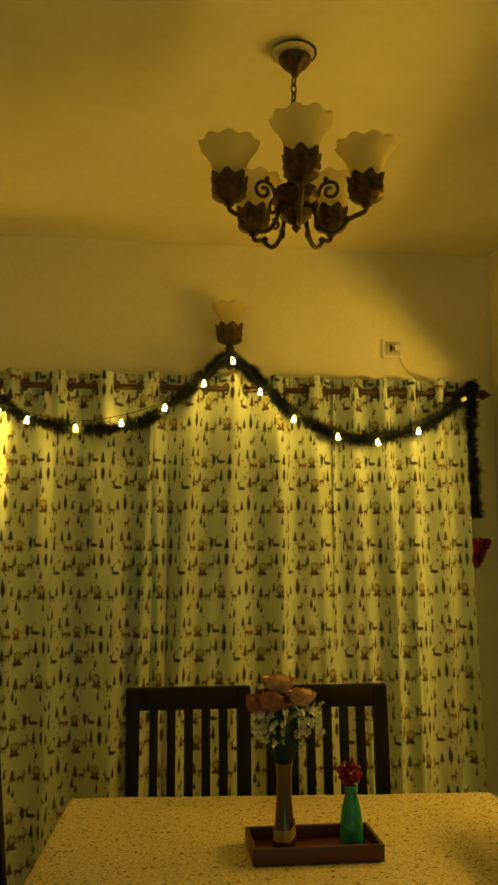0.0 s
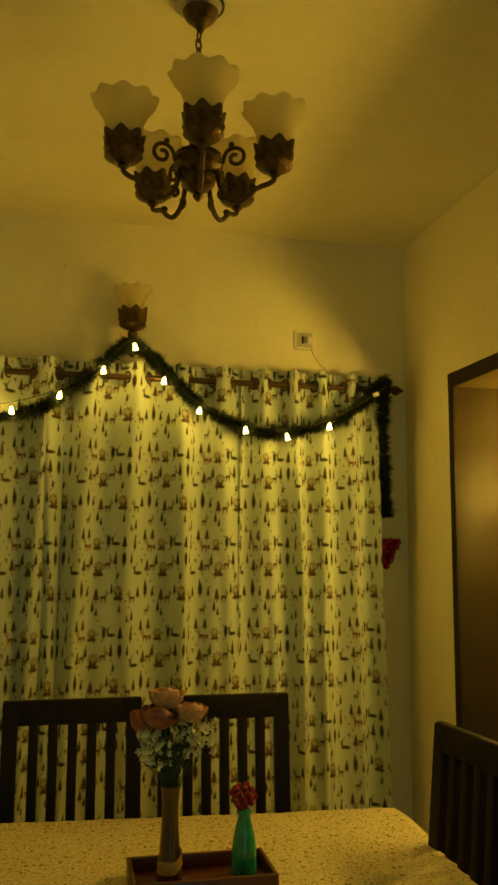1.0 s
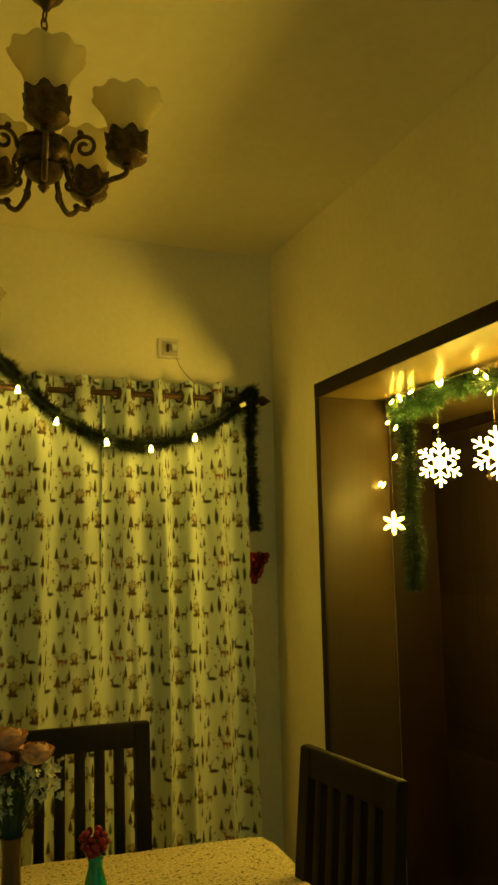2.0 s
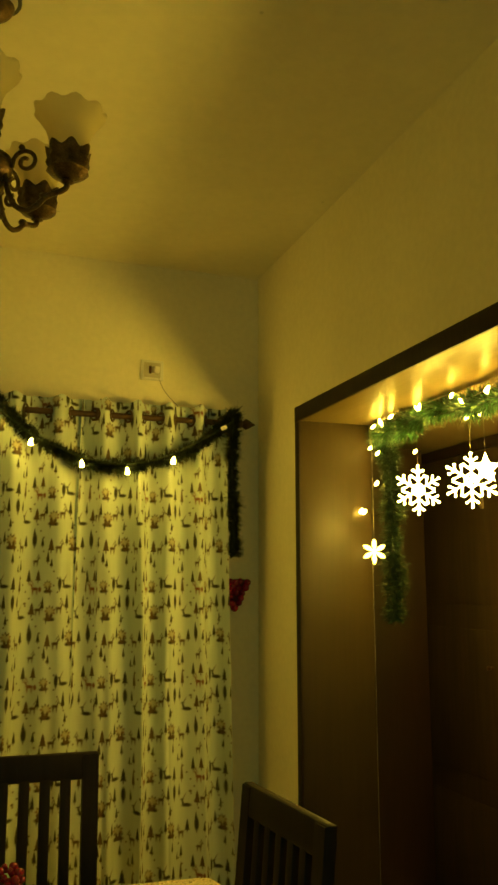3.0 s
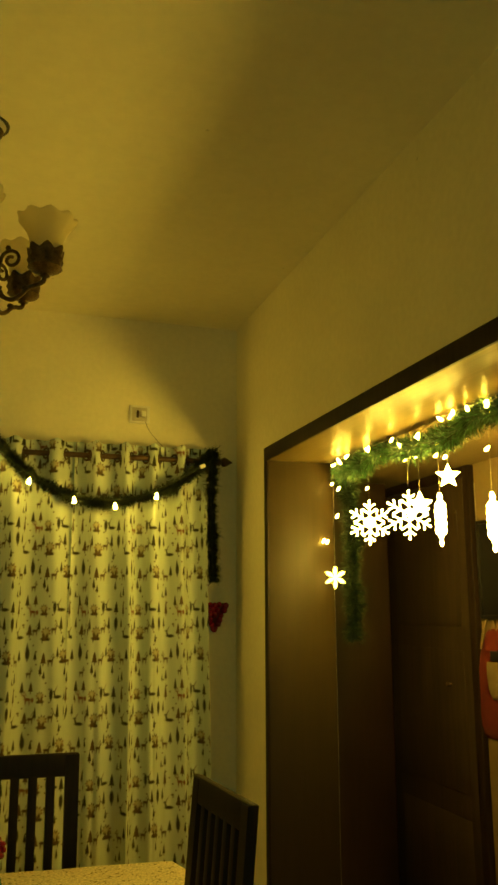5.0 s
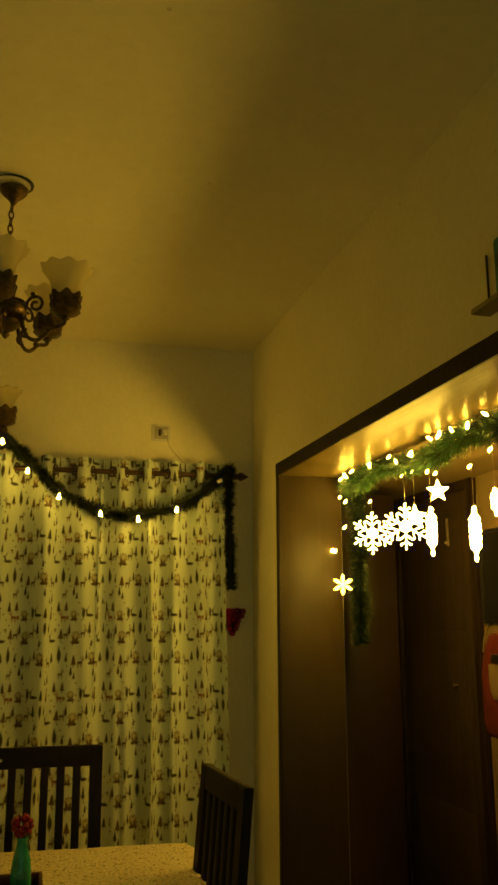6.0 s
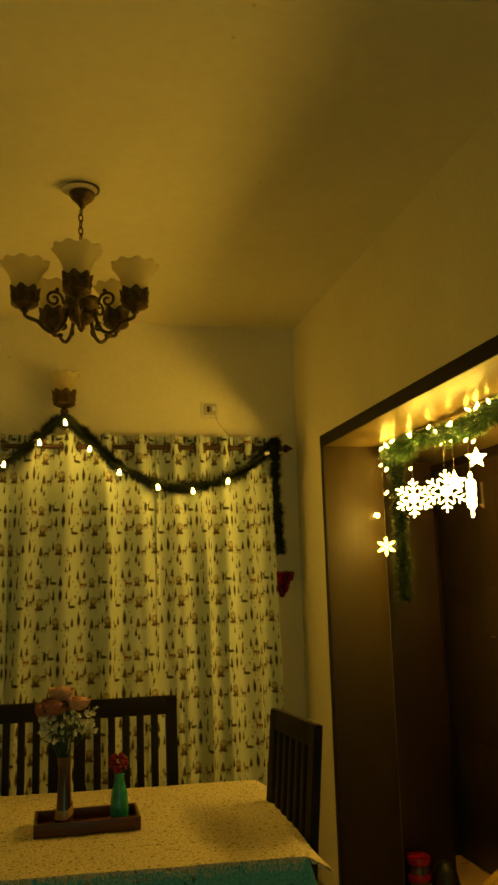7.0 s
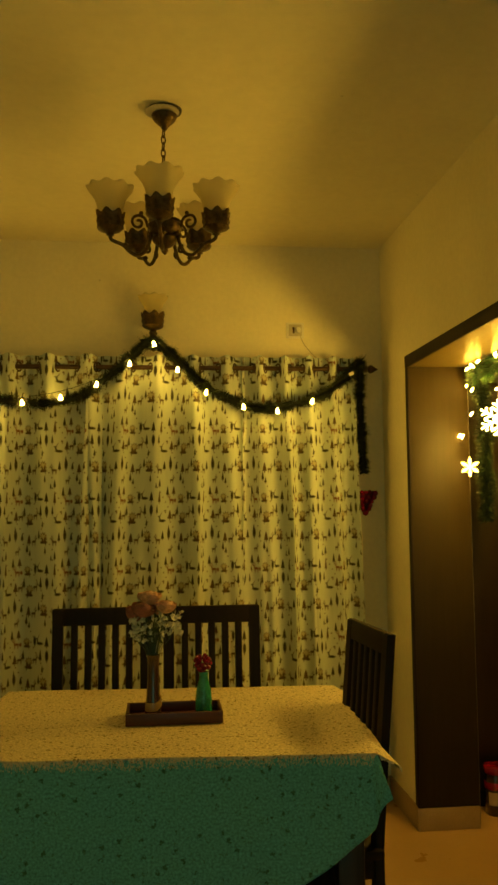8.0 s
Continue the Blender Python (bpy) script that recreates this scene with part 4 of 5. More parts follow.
def flat_uv(me, uv):
    layer = me.uv_layers.new(name="flat")
    idx = np.empty(len(me.loops), dtype=np.int32)
    me.loops.foreach_get("vertex_index", idx)
    layer.data.foreach_set("uv", np.array(uv)[idx].ravel())


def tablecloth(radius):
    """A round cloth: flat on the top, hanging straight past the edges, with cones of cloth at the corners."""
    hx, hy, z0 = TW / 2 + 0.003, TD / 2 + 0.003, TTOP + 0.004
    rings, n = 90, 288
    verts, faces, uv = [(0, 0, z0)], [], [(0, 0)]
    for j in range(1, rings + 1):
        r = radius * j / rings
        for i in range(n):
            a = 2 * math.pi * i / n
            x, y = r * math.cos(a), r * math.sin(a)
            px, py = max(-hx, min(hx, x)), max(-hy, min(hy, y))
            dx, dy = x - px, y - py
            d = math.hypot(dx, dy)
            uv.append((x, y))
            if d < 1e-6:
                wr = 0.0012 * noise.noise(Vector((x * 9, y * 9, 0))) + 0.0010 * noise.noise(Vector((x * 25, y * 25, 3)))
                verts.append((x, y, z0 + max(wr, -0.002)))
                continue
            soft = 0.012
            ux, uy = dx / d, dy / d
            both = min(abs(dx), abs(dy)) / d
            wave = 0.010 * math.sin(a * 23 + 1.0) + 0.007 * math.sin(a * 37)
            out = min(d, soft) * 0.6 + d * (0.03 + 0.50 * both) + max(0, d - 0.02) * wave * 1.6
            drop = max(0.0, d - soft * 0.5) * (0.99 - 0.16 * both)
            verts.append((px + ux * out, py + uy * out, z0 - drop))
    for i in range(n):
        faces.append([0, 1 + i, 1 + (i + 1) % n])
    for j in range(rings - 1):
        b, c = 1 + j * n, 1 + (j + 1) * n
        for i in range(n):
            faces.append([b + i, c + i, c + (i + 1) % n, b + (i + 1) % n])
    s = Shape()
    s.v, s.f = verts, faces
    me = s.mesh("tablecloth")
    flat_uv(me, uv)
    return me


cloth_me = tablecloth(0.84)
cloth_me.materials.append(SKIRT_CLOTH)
cloth = tagged(new("tablecloth", cloth_me), "round green tablecloth with small holly print, hanging over the table, cool light put into its colour", "tablecloth")
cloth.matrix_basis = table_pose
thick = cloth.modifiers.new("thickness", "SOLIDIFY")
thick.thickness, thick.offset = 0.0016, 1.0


def topper():
    """A cream cloth on the table's top, frayed along its edges, hanging a little over the two ends."""
    hx, hy, z0 = TW / 2 + 0.006, TD / 2 + 0.006, TTOP + 0.0085
    nx, ny, over = 330, 216, 0.045
    s, uv = Shape(), []
    g = random.Random(21)
    fray = [g.uniform(0, 1) ** 2 for _ in range(nx + 1)]
    for j in range(ny + 1):
        for i in range(nx + 1):
            x = -hx - over + 2 * (hx + over) * i / nx
            y = -hy - 0.004 + 2 * (hy + 0.004) * j / ny
            if j == 0:
                y -= 0.016 * fray[i]
            uv.append((x, y))
            d, e = max(0.0, abs(x) - hx), max(0.0, -y - hy)
            z = z0 + 0.0016 * noise.noise(Vector((x * 11, y * 11, 0))) + 0.0012 * noise.noise(Vector((x * 38, y * 38, 3)))
            if d > 0:
                if x > 0:
                    d *= 1 + 0.7 * min(1.0, max(0.0, (0.13 - y - hy) / 0.13))
                sag = 0.52 * d if x > 0 else 0.9 * d
                z -= sag
                x = math.copysign(hx + 0.004 + (d * (0.85 if x > 0 else 0.4)), x)
            if e > 0:
                z -= e * 0.95
                y = -hy - 0.004 - 0.15 * e
            s.v.append((x, y, z))
    w = nx + 1
    s.f = [[j * w + i, j * w + i + 1, (j + 1) * w + i + 1, (j + 1) * w + i] for j in range(ny) for i in range(nx)]
    me = s.mesh("table_topper")
    flat_uv(me, uv)
    return me


top_cloth = thing("table_topper", table_pose, "cream printed cloth with frayed edge, over the green tablecloth", "table cloth")
part("cloth", topper(), TOPPER, top_cloth)
fringe, g = Shape(), random.Random(5)
for k in range(900):
    x = g.uniform(-TW / 2, TW / 2)
    y0, ln, sw = -TD / 2 - 0.011, g.uniform(0.006, 0.022), g.uniform(-0.006, 0.006)
    z0 = TTOP + 0.004 - g.uniform(0, 0.008)
    fringe.add([(x - 0.0009, y0, z0), (x + 0.0009, y0, z0), (x + sw + 0.0007, y0 - 0.002, z0 - ln), (x + sw - 0.0007, y0 - 0.002, z0 - ln)], [[0, 1, 2, 3]])
tagged(part("fringe", fringe, TOPPER, top_cloth, smooth=False), kind="stuff")


def chair_thing(m, label):
    """A chair whose seat faces +y; its back rises at y = 0 and leans slightly."""
    W, TOP, SEAT = 0.370, 1.055, 0.45
    c = thing("dining_chair", m, label, "chair", "chairs round the table")
    for s in (-1, 1):
        x = s * (W / 2 - 0.021)
        pts = [(x, 0.012, 0.0), (x, 0.012, 0.2), (x, 0.012, SEAT), (x, -0.012, 0.75), (x, -0.038, TOP - 0.004)]
        sh = Shape()
        for k, (px, py, pz) in enumerate(pts):
            sh.v += [(px - 0.020, py - 0.013, pz), (px + 0.020, py - 0.013, pz), (px + 0.020, py + 0.013, pz), (px - 0.020, py + 0.013, pz)]
            if k:
                b = 4 * (k - 1)
                sh.f += [[b + i, b + (i + 1) % 4, b + 4 + (i + 1) % 4, b + 4 + i] for i in range(4)]
        sh.f += [[3, 2, 1, 0], [len(sh.v) - 4 + i for i in range(4)]]
        part("back_post", sh, CHAIR_WOOD, c)
    part("top_rail", Shape().box((-W / 2, -0.014, -0.034), (W / 2, 0.012, 0.032), 0.006), CHAIR_WOOD, c, m=pose(0, -0.036, TOP - 0.032, 5, 0, 0))
    part("lower_rail", Shape().box((-W / 2 + 0.04, -0.010, -0.022), (W / 2 - 0.04, 0.010, 0.022), 0.003), CHAIR_WOOD, c, m=pose(0, 0.006, SEAT + 0.10, 5, 0, 0))
    slat = Shape().box((-0.0125, -0.014, 0), (0.0125, 0.010, 0.432), 0.002).mesh("slat")
    for k in range(5):
        part("slat", slat, CHAIR_WOOD, c, m=pose((k - 2) * 0.0512, 0.003, SEAT + 0.115, 4.6, 0, 0))
    part("seat", Shape().box((-0.200, 0.0, SEAT - 0.03), (0.200, 0.40, SEAT), 0.010), CHAIR_WOOD, c)
    for s in (-1, 1):
        part("front_leg", Shape().box((s * 0.172 - 0.019, 0.352, 0), (s * 0.172 + 0.019, 0.390, SEAT - 0.031), 0.003), CHAIR_WOOD, c)
        part("side_rail", Shape().box((s * 0.172 - 0.010, 0.03, SEAT - 0.085), (s * 0.172 + 0.010, 0.351, SEAT - 0.031), 0.002), CHAIR_WOOD, c)
        part("stretcher", Shape().box((s * 0.172 - 0.009, 0.03, 0.18), (s * 0.172 + 0.009, 0.351, 0.21), 0.002), CHAIR_WOOD, c)
    part("front_rail", Shape().box((-0.150, 0.362, SEAT - 0.085), (0.150, 0.380, SEAT - 0.031), 0.002), CHAIR_WOOD, c)
    return c


c0 = chair_thing(pose(0.130, 2.500, 0, 0, 0, 180), "dark-stained slat-back dining chair pushed under the table")
copy_thing(c0, pose(0.545, 2.490, 0, 0, 0, 179))
c2 = copy_thing(c0, pose(0.966, 1.895, 0, 0, 0, 95))
tagged(c2, "dark-stained slat-back dining chair at the table's end, turned slightly")
c3 = copy_thing(c0, pose(-0.330, 1.93, 0, 0, 0, -92))
tagged(c3, "dark-stained slat-back dining chair at the table's far end")

# ---------------------------------------------------------------- tray with vases
CLOTH_Z = TTOP + 0.0105
tr = thing("tray", pose(0.388, 1.962, CLOTH_Z, 0, 0, -0.5), "dark red-brown wooden tray on the tablecloth", "tray")
part("base", Shape().box((-0.143, -0.068, 0), (0.143, 0.068, 0.007), 0.001), TRAY_WOOD, tr)
for s in (-1, 1):
    part("long_side", Shape().box((-0.148, s * 0.073 - 0.005, 0), (0.148, s * 0.073 + 0.005, 0.036), 0.002), TRAY_WOOD, tr)
    part("short_side", Shape().box((s * 0.1435 - 0.0045, -0.0675, 0.0005), (s * 0.1435 + 0.0045, 0.0675, 0.036), 0.002), TRAY_WOOD, tr)

VX, VY, VZ = 0.323, 1.968, CLOTH_Z + 0.0075
vase = thing("flower_vase", pose(VX, VY, VZ), "slim amber glass vase in the tray", "vase")
vp = [(0.026, 0.0), (0.0275, 0.006), (0.026, 0.020), (0.022, 0.060), (0.0185, 0.110), (0.0175, 0.150), (0.020, 0.182), (0.0225, 0.190)]
part("glass", Shape().lathe(vp + [(r - 0.003, z) for r, z in vp[::-1] if z > 0.01], 28, None, lambda r, z, a: (r, z)), AMBER, vase)
# Pale band paints the glass's amber highlight near its foot.
part("band", Shape().lathe([(0.0268, 0.020), (0.0245, 0.045), (0.0252, 0.0455), (0.0273, 0.0205)], 28, None, lambda r, z, a: (r, z + 0.018 * max(0, math.sin(a + 1.2)))), mat("amber_highlight", (0.50, 0.30, 0.09), 0.25, coat=0.5), vase, "pale amber band painted as the highlight round the foot")

bq = thing("bouquet", pose(VX, VY, VZ + 0.13) @ Matrix.Diagonal((1.12, 1.12, 1.06, 1)), "peach artificial roses with small white blossoms", "flowers")
rng = random.Random(11)
heads = [((-0.010, 0.004, 0.226), 0.029, ROSE), ((0.036, -0.012, 0.200), 0.026, ROSE), ((-0.026, -0.014, 0.194), 0.030, ROSE_DARK), ((-0.048, 0.016, 0.176), 0.028, ROSE_DARK), ((0.004, 0.026, 0.190), 0.025, ROSE)]


def rose_shape(r, seed):
    g = random.Random(seed)
    s = Shape()
    for layer, (count, rad, top, lip) in enumerate(((3, 0.40, 1.25, 0.0), (4, 0.62, 1.0, 0.05), (5, 0.82, 0.75, 0.12), (6, 1.0, 0.42, 0.24))):
        for k in range(count):
            turn = 360 * k / count + 37 * layer + g.uniform(-8, 8)
            vs, fs, n = [], [], 7
            for i in range(n):
                for j in range(n):
                    a, h = (i / (n - 1) - 0.5) * (2.6 if layer < 2 else 1.9), j / (n - 1)
                    edge = 1 - 0.22 * (abs(i - (n - 1) / 2) / ((n - 1) / 2)) ** 3
                    th = -1.25 + h * edge * (top + 1.25)
                    rr = r * rad * (math.cos(th) + lip * h ** 4 + 0.03 * math.sin(5 * a + layer) * h)
                    vs.append((rr * math.cos(a), rr * math.sin(a), r * (0.25 - 0.25 * rad) + r * 0.85 * max(rad, 0.6) * math.sin(th)))
            for i in range(n - 1):
                for j in range(n - 1):
                    fs.append([i * n + j, i * n + j + 1, (i + 1) * n + j + 1, (i + 1) * n + j])
            s.add(vs, fs, pose(0, 0, 0, g.uniform(-7, 7), g.uniform(-7, 7), turn))
    return s


for k, (c, r, mt) in enumerate(heads):
    part("stem", Shape().tube(curve_points([(0, 0, -0.11), (c[0] * 0.25, c[1] * 0.25, 0.05), (c[0] * 0.7, c[1] * 0.7, c[2] - 0.06), (c[0], c[1], c[2] - 0.01)], 12), 0.0018, 6), LEAF, bq)
    part("rose", rose_shape(r, k), mt, bq, angle=80, m=pose(*c, rng.uniform(-25, 25), rng.uniform(-25, 25), rng.uniform(0, 360)))
blossom = Shape()
for k in range(5):
    m = pose(0, 0, 0, 0, 0, 72 * k)
    blossom.add([(0, 0, 0), (0.005, -0.0035, 0.002), (0.0095, 0, 0.004), (0.005, 0.0035, 0.002)], [[0, 1, 2, 3]], m)
blossom_mesh = blossom.mesh("blossom", smooth=False)
for side in (-1, 1):
    for k in range(46):
        a, q = rng.uniform(0, 6.28), rng.uniform(0.2, 1)
        c = (side * 0.036 + 0.034 * q * math.cos(a) + (0.012 if side > 0 else 0), 0.026 * q * math.sin(a) - 0.014, 0.148 + 0.034 * rng.uniform(-1, 1) - (0.016 if side < 0 else 0))
        part("blossom", blossom_mesh, WHITE_PETAL, bq, m=pose(*c, rng.uniform(20, 110), rng.uniform(-40, 40), rng.uniform(0, 360)))
sprig = Shape()
for k in range(90):
    a, q = rng.uniform(0, 6.28), rng.uniform(0.15, 1)
    c = Vector((0.052 * q * math.cos(a), 0.040 * q * math.sin(a), 0.115 + 0.06 * rng.uniform(-0.6, 1)))
    sprig.add([(0, 0, 0), (0.004, 0.0, 0.010), (0, 0.001, 0.024), (-0.004, 0.0, 0.010)], [[0, 1, 2, 3]], Matrix.Translation(c) @ pose(0, 0, 0, rng.uniform(-60, 60), rng.uniform(-60, 60), rng.uniform(0, 360)))
    sprig.tube([(0, 0, 0.02), tuple(c * 0.6 + Vector((0, 0, 0.02))), tuple(c)], 0.0007, 4)
tagged(part("leaves", sprig, LEAF, bq, smooth=False), kind="stuff")

GX2, GY2 = 0.481, 1.968
bt = thing("bottle_vase", pose(GX2, GY2, VZ), "small bottle painted glossy green, in the tray", "bottle")
bp = [(0.021, 0.0), (0.0235, 0.004), (0.024, 0.020), (0.0235, 0.050), (0.021, 0.075), (0.016, 0.097), (0.0125, 0.112), (0.012, 0.124), (0.0138, 0.127), (0.0132, 0.132), (0.010, 0.132)]
part("glass", Shape().lathe([(1.12 * q, z) for q, z in bp], 28), GREEN_GLASS, bt)
bb = thing("berry_bunch", pose(GX2 - 0.002, GY2, VZ + 0.156), "bunch of shiny red berries in the green bottle", "berries")
part("stem", Shape().tube([(0, 0, -0.045), (0, 0, 0.0)], 0.003, 6), LEAF, bb)
for k in range(26):
    z = 1 - 2 * (k + 0.5) / 26
    a, rr = k * 2.39996, math.sqrt(1 - z * z)
    r = 0.0075 + 0.0018 * math.sin(k * 5.1)
    part("berry", berry, RED_GLOSS, bb, m=pose(0.0235 * rr * math.cos(a), 0.0235 * rr * math.sin(a), 0.004 + 0.023 * z) @ Matrix.Scale(r, 4))
# Beads added to stand in for red glints reflected inside the tray.
for x, y, r in ((0.300, 1.925, 0.009), (0.318, 1.919, 0.007), (0.352, 1.925, 0.009), (0.368, 1.935, 0.006), (0.428, 1.931, 0.009), (0.440, 1.925, 0.007), (0.452, 1.936, 0.006)):
    tagged(part("bead", Shape().ball((0, 0, 0), r, 12, (1, 1, 0.8)), RED_GLOSS, m=pose(x - 0.009, y, VZ + r * 0.8)), "shiny red bead added as a red glint in the tray", "bead", "red beads in the tray")

# ---------------------------------------------------------------- the hall beyond the opening
dr = thing("door_1", pose(HALL_X, 0, 0), "closed dark brown veneered door with tower bolt", "door", kind="structure")
DY0, DY1, DTOP = 2.900, 3.74, 2.080
part("leaf", Shape().box((-0.012, DY0 + 0.05, 0.01), (-0.001, DY1 - 0.05, DTOP - 0.045), 0.002), LEAF_WOOD, dr)
part("frame", Shape().box((-0.03, DY0, 0), (-0.001, DY0 + 0.048, DTOP), 0.003).box((-0.03, DY1 - 0.048, 0), (-0.001, DY1, DTOP), 0.003)
     .box((-0.03, DY0 + 0.049, DTOP - 0.044), (-0.001, DY1 - 0.049, DTOP), 0.003), TRIM_WOOD, dr)
for z0, z1 in ((0.12, 0.62), (0.72, 1.30), (1.40, 1.90)):
    part("panel", Shape().box((-0.0145, DY0 + 0.13, z0), (-0.0125, DY1 - 0.13, z1), 0.001), LEAF_WOOD, dr)
bolt = part("tower_bolt", Shape().box((-0.026, 3.142, 1.79), (-0.0175, 3.158, 1.92), 0.002), BRASS, dr, "pale metal tower bolt")
part("knob", Shape().ball((-0.032, 3.150, 1.805), 0.008, 10), BRASS, bolt)
part("knob", Shape().lathe([(0.008, 0), (0.005, 0.008), (0.008, 0.015), (0.009, 0.022), (0.006, 0.027)], 14, pose(-0.013, 3.140, 1.155, 0, -90, 0)), ROD_METAL, dr, "small metal door knob")

cab = thing("tall_cabinet", pose(EAST_BACK + 0.006, 3.185, 0), "tall dark brown cabinet standing in the hall corner", "cabinet")
part("body", Shape().box((0, 0.018, 0.0), (0.36, 0.40, 2.03), 0.003), DOOR_WOOD, cab)
part("plinth", Shape().box((0.002, 0.006, 0.0), (0.358, 0.0175, 0.07), 0.001), TRIM_WOOD, cab)
part("door", Shape().box((0.002, 0.0, 0.075), (0.358, 0.0175, 2.025), 0.002), DOOR_WOOD, cab)

bd = thing("notice_board", pose(HALL_X, 2.692, 1.635), "dark blue framed board hung on the hall wall", "board")
part("panel", Shape().box((-0.016, -0.170, -0.185), (-0.002, 0.170, 0.185), 0.002), NAVY, bd)
for lo, hi in (((-0.022, -0.186, -0.20), (-0.001, -0.1705, 0.20)), ((-0.022, 0.1705, -0.20), (-0.001, 0.186, 0.20)), ((-0.022, -0.170, 0.1855), (-0.001, 0.170, 0.20)), ((-0.022, -0.170, -0.20), (-0.001, 0.170, -0.1855))):
    part("frame", Shape().box(lo, hi, 0.002), BLACK, bd)
tagged(part("cable", Shape().tube(curve_points([(HALL_X - 0.008, 2.889, 2.0), (HALL_X - 0.008, 2.888, 1.8), (HALL_X - 0.01, 2.884, 1.62), (HALL_X - 0.008, 2.876, 1.44)], 24), 0.0028, 6), WIRE),
       "pale cable hanging on the hall wall", "cable")

fe = thing("felt_decoration", pose(HALL_X, 2.815, 1.395), "red felt hanging with cream pouch and dark band", "decoration")


def pad(outline, thick, m):
    """A padded flat shape: the outline swells to its middle."""
    n = len(outline)
    cx, cz = sum(p[0] for p in outline) / n, sum(p[1] for p in outline) / n
    s = Shape()
    for f, t in ((1.0, 0.0), (0.93, 0.55), (0.75, 0.85), (0.4, 1.0)):
        s.v += [(cx + (x - cx) * f, -t * thick, cz + (z - cz) * f) for x, z in outline]
    s.v.append((cx, -thick, cz))
    for j in range(3):
        s.f += [[j * n + i, j * n + (i + 1) % n, (j + 1) * n + (i + 1) % n, (j + 1) * n + i] for i in range(n)]
    s.f += [[3 * n + i, 3 * n + (i + 1) % n, 4 * n] for i in range(n)]
    s.f.append(list(range(n))[::-1])
    s.v = [tuple(m @ Vector(p)) for p in s.v]
    return s


facing = pose(0, 0, 0, 0, 0, -90)
body = [(-0.035, 0.0), (-0.07, -0.05), (-0.105, -0.12), (-0.125, -0.20), (-0.135, -0.30), (-0.15, -0.40), (-0.14, -0.43), (0.14, -0.43), (0.15, -0.40), (0.135, -0.30), (0.125, -0.20), (0.105, -0.12), (0.07, -0.05), (0.035, 0.0)]
part("body", pad(body, 0.03, facing), RED_FELT, fe)
part("pouch", pad([(-0.075, -0.125), (-0.078, -0.18), (-0.068, -0.24), (-0.045, -0.275), (0.045, -0.275), (0.068, -0.24), (0.078, -0.18), (0.075, -0.125)], 0.024, facing @ pose(0.055, -0.022, 0)), CREAM_FELT, fe, "cream felt pouch")
part("band", Shape().box((-0.040, -0.095, -0.122), (-0.026, -0.015, -0.085), 0.004), BLACK, fe, "dark band")
part("trim", Shape().tube(curve_points([(-0.012, 0.030, 0.040), (-0.024, 0.034, 0.010), (-0.034, 0.040, -0.040), (-0.034, 0.050, -0.080)], 14), 0.0045, 8), CREAM_FELT, fe)
part("loop", Shape().tube(curve_points([(-0.005, 0.025, -0.02), (-0.006, 0.01, 0.03), (-0.006, -0.01, 0.03), (-0.005, -0.025, -0.02)], 14), 0.003, 6), CREAM_FELT, fe)

jar = thing("jar", pose(1.900, 3.100, 0), "dark glass jar with red lid and beige label", "jar")
part("glass", Shape().lathe([(0.046, 0.0), (0.050, 0.006), (0.050, 0.150), (0.047, 0.165), (0.044, 0.188)], 28), BROWN_GLASS, jar)
part("lid", Shape().lathe([(0.050, 0.186), (0.053, 0.190), (0.054, 0.212), (0.050, 0.220), (0.030, 0.222)], 28), RED_GLOSS, jar, "red lid")
part("collar", Shape().lathe([(0.051, 0.118), (0.0525, 0.121), (0.0525, 0.147), (0.051, 0.150)], 28), RED_GLOSS, jar, "red band")
lab = Shape()
lab.v = [(0.0512 * math.cos(a), 0.0512 * math.sin(a), z) for z in (0.050, 0.108) for a in [radians(-150 + 5 * i) for i in range(25)]]
lab.f = [[i, i + 1, 26 + i, 25 + i] for i in range(24)]
part("label", lab, PAPER, jar, "plain beige label")

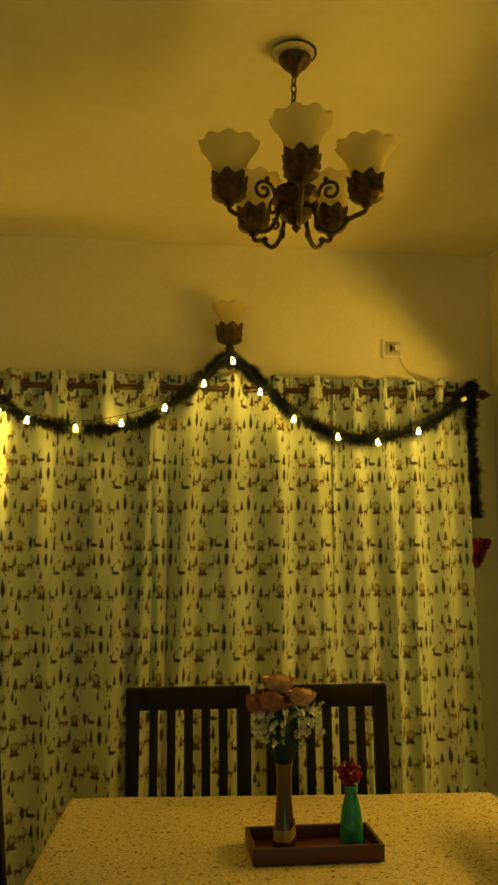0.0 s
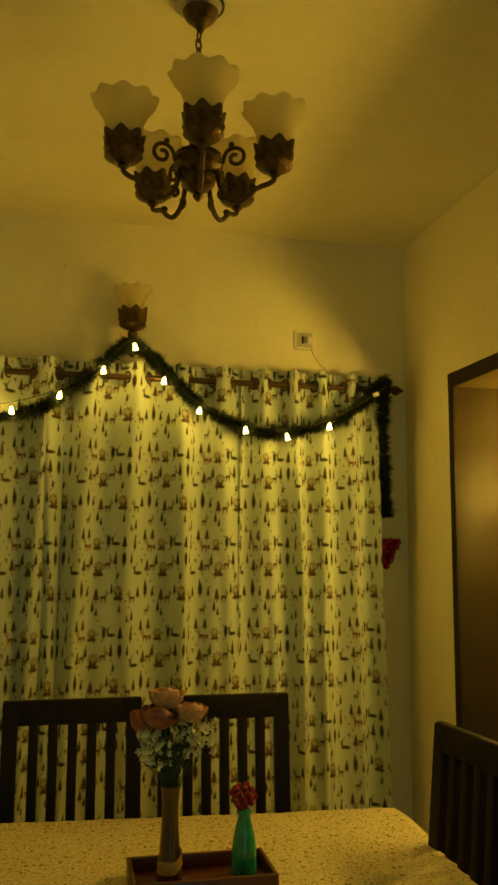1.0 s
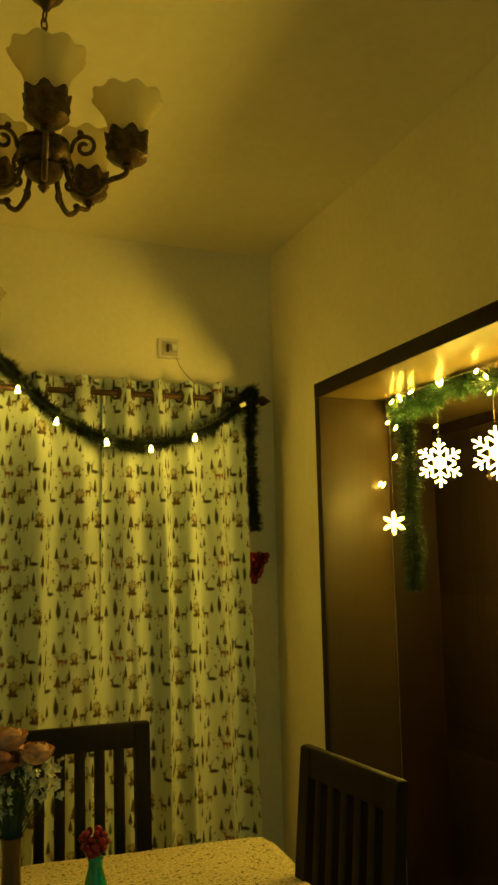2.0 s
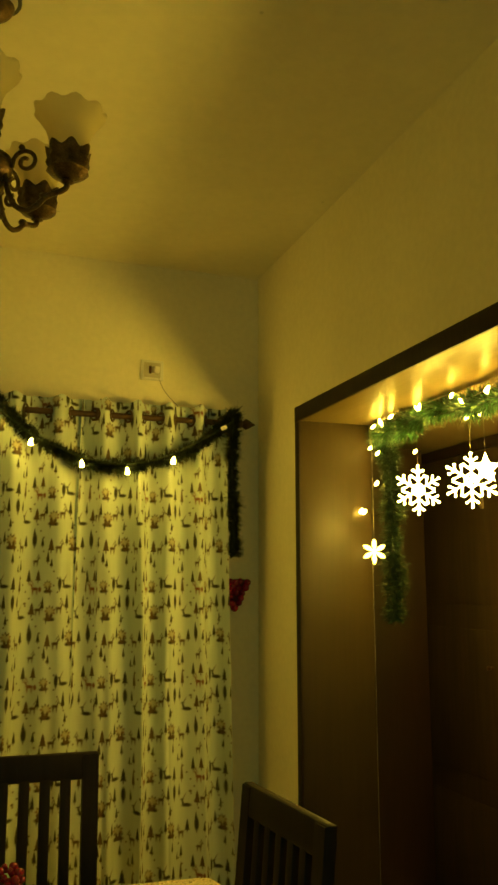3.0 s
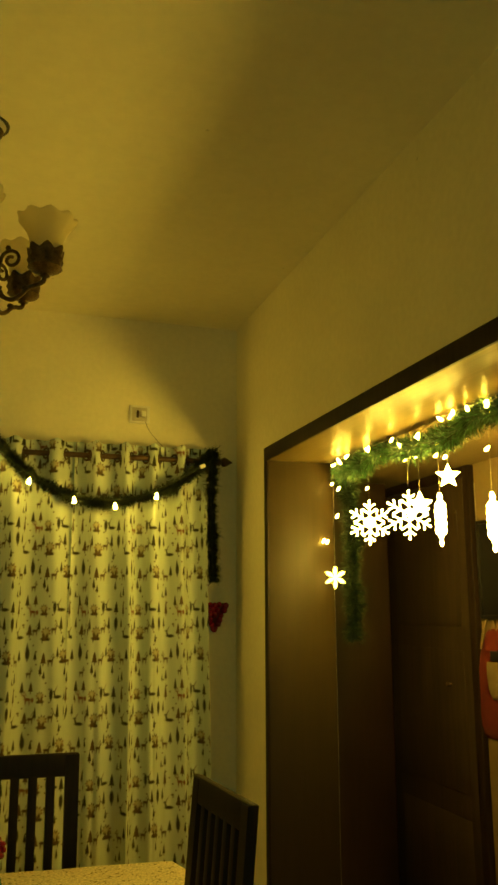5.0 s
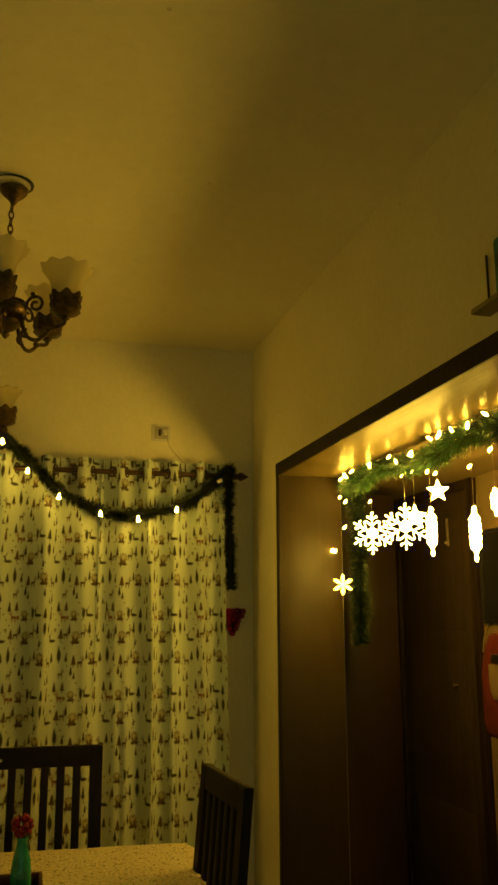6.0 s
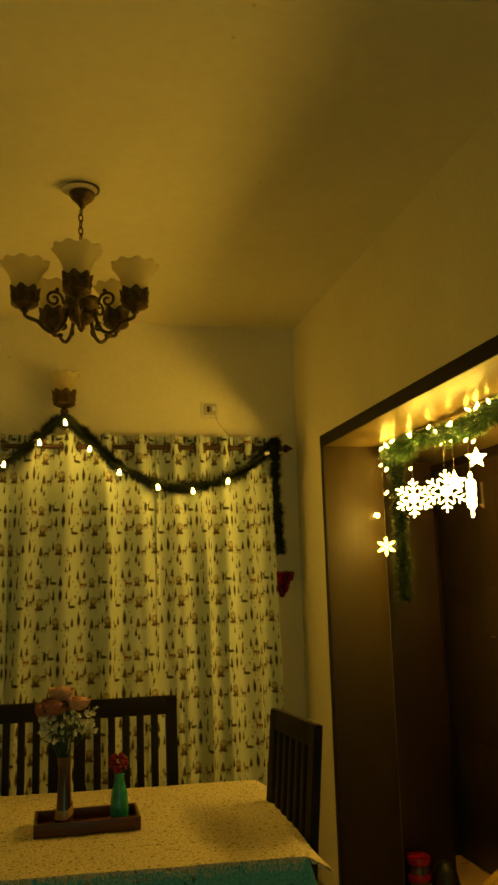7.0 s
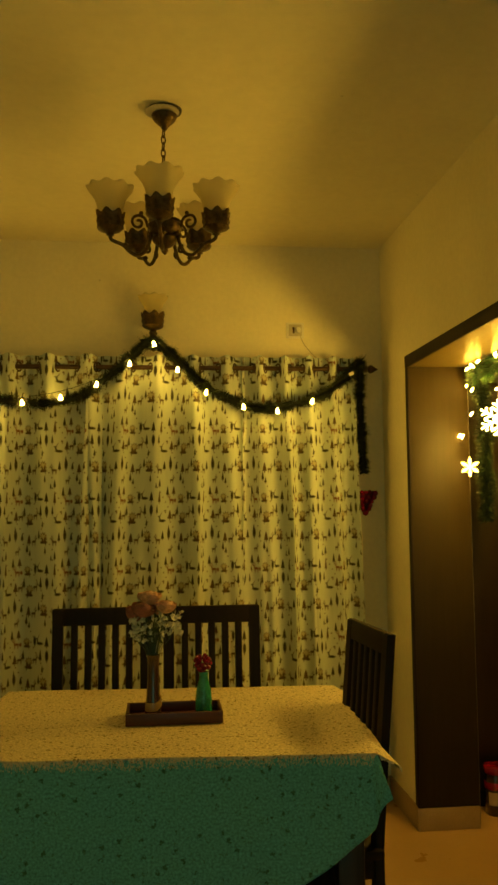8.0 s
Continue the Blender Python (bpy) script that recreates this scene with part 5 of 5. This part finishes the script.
hm = thing("canister", pose(2.014, 3.068, 0), "rounded black canister with two pale rims", "canister")
part("body", Shape().lathe([(0.052, 0.0), (0.060, 0.008), (0.062, 0.05), (0.060, 0.10), (0.050, 0.150), (0.034, 0.185), (0.012, 0.198)], 28), BLACK, hm)
for z in (0.030, 0.062):
    part("rim", Shape().lathe([(0.0622, z - 0.006), (0.0645, z - 0.003), (0.0645, z + 0.003), (0.0622, z + 0.006)], 28), WHITE, hm)

bg = Shape()
n, k = 36, 18
for j in range(k + 1):
    h = j / k
    rr = 0.125 * math.sin(math.pi * min(0.98, 0.16 + 0.82 * h)) ** 0.6
    for i in range(n):
        a = 2 * math.pi * i / n
        q = 1 + 0.10 * noise.noise(Vector((2.2 * math.cos(a), 2.2 * math.sin(a), 4 * h))) + 0.05 * math.sin(7 * a + 3 * h) * h
        bg.v.append((rr * q * math.cos(a), 0.85 * rr * q * math.sin(a), 0.20 * h + 0.012 * noise.noise(Vector((3 * math.cos(a), 3 * math.sin(a), 9))) * h))
for j in range(k):
    bg.f += [[j * n + i, j * n + (i + 1) % n, (j + 1) * n + (i + 1) % n, (j + 1) * n + i] for i in range(n)]
bg.f += [list(range(n))[::-1], [k * n + i for i in range(n)]]
tagged(part("cloth_bag", bg, YELLOW_CLOTH, m=pose(2.20, 2.86, 0)), "crumpled yellow cloth bag on the hall floor", "bag")

# small shelf over the opening
sh = thing("wall_shelf", pose(EAST, 1.133, 2.162), "small olive wall shelf above the opening", "shelf")
part("board", Shape().prism([(-0.103, 0.0), (-0.100, 0.012), (0.100, 0.012), (0.103, 0.0)], 0.050, pose(-0.0255, 0, 0, 0, 0, 90)), SHELF_PAINT, sh)
part("bracket", Shape().tube([(-0.006, 0.094, 0.012), (-0.006, 0.094, 0.150)], 0.003, 8), BLACK, sh)
clk = thing("clock", pose(EAST - 0.026, 1.080, 2.1745), "small teal box clock standing on the shelf", "clock")
part("body", Shape().box((-0.015, -0.065, 0), (0.015, 0.065, 0.135), 0.008), TEAL, clk)
part("face", Shape().lathe([(0.045, 0), (0.045, 0.003)], 28, pose(-0.0152, 0, 0.070, 0, -90, 0)), BLACK, clk)
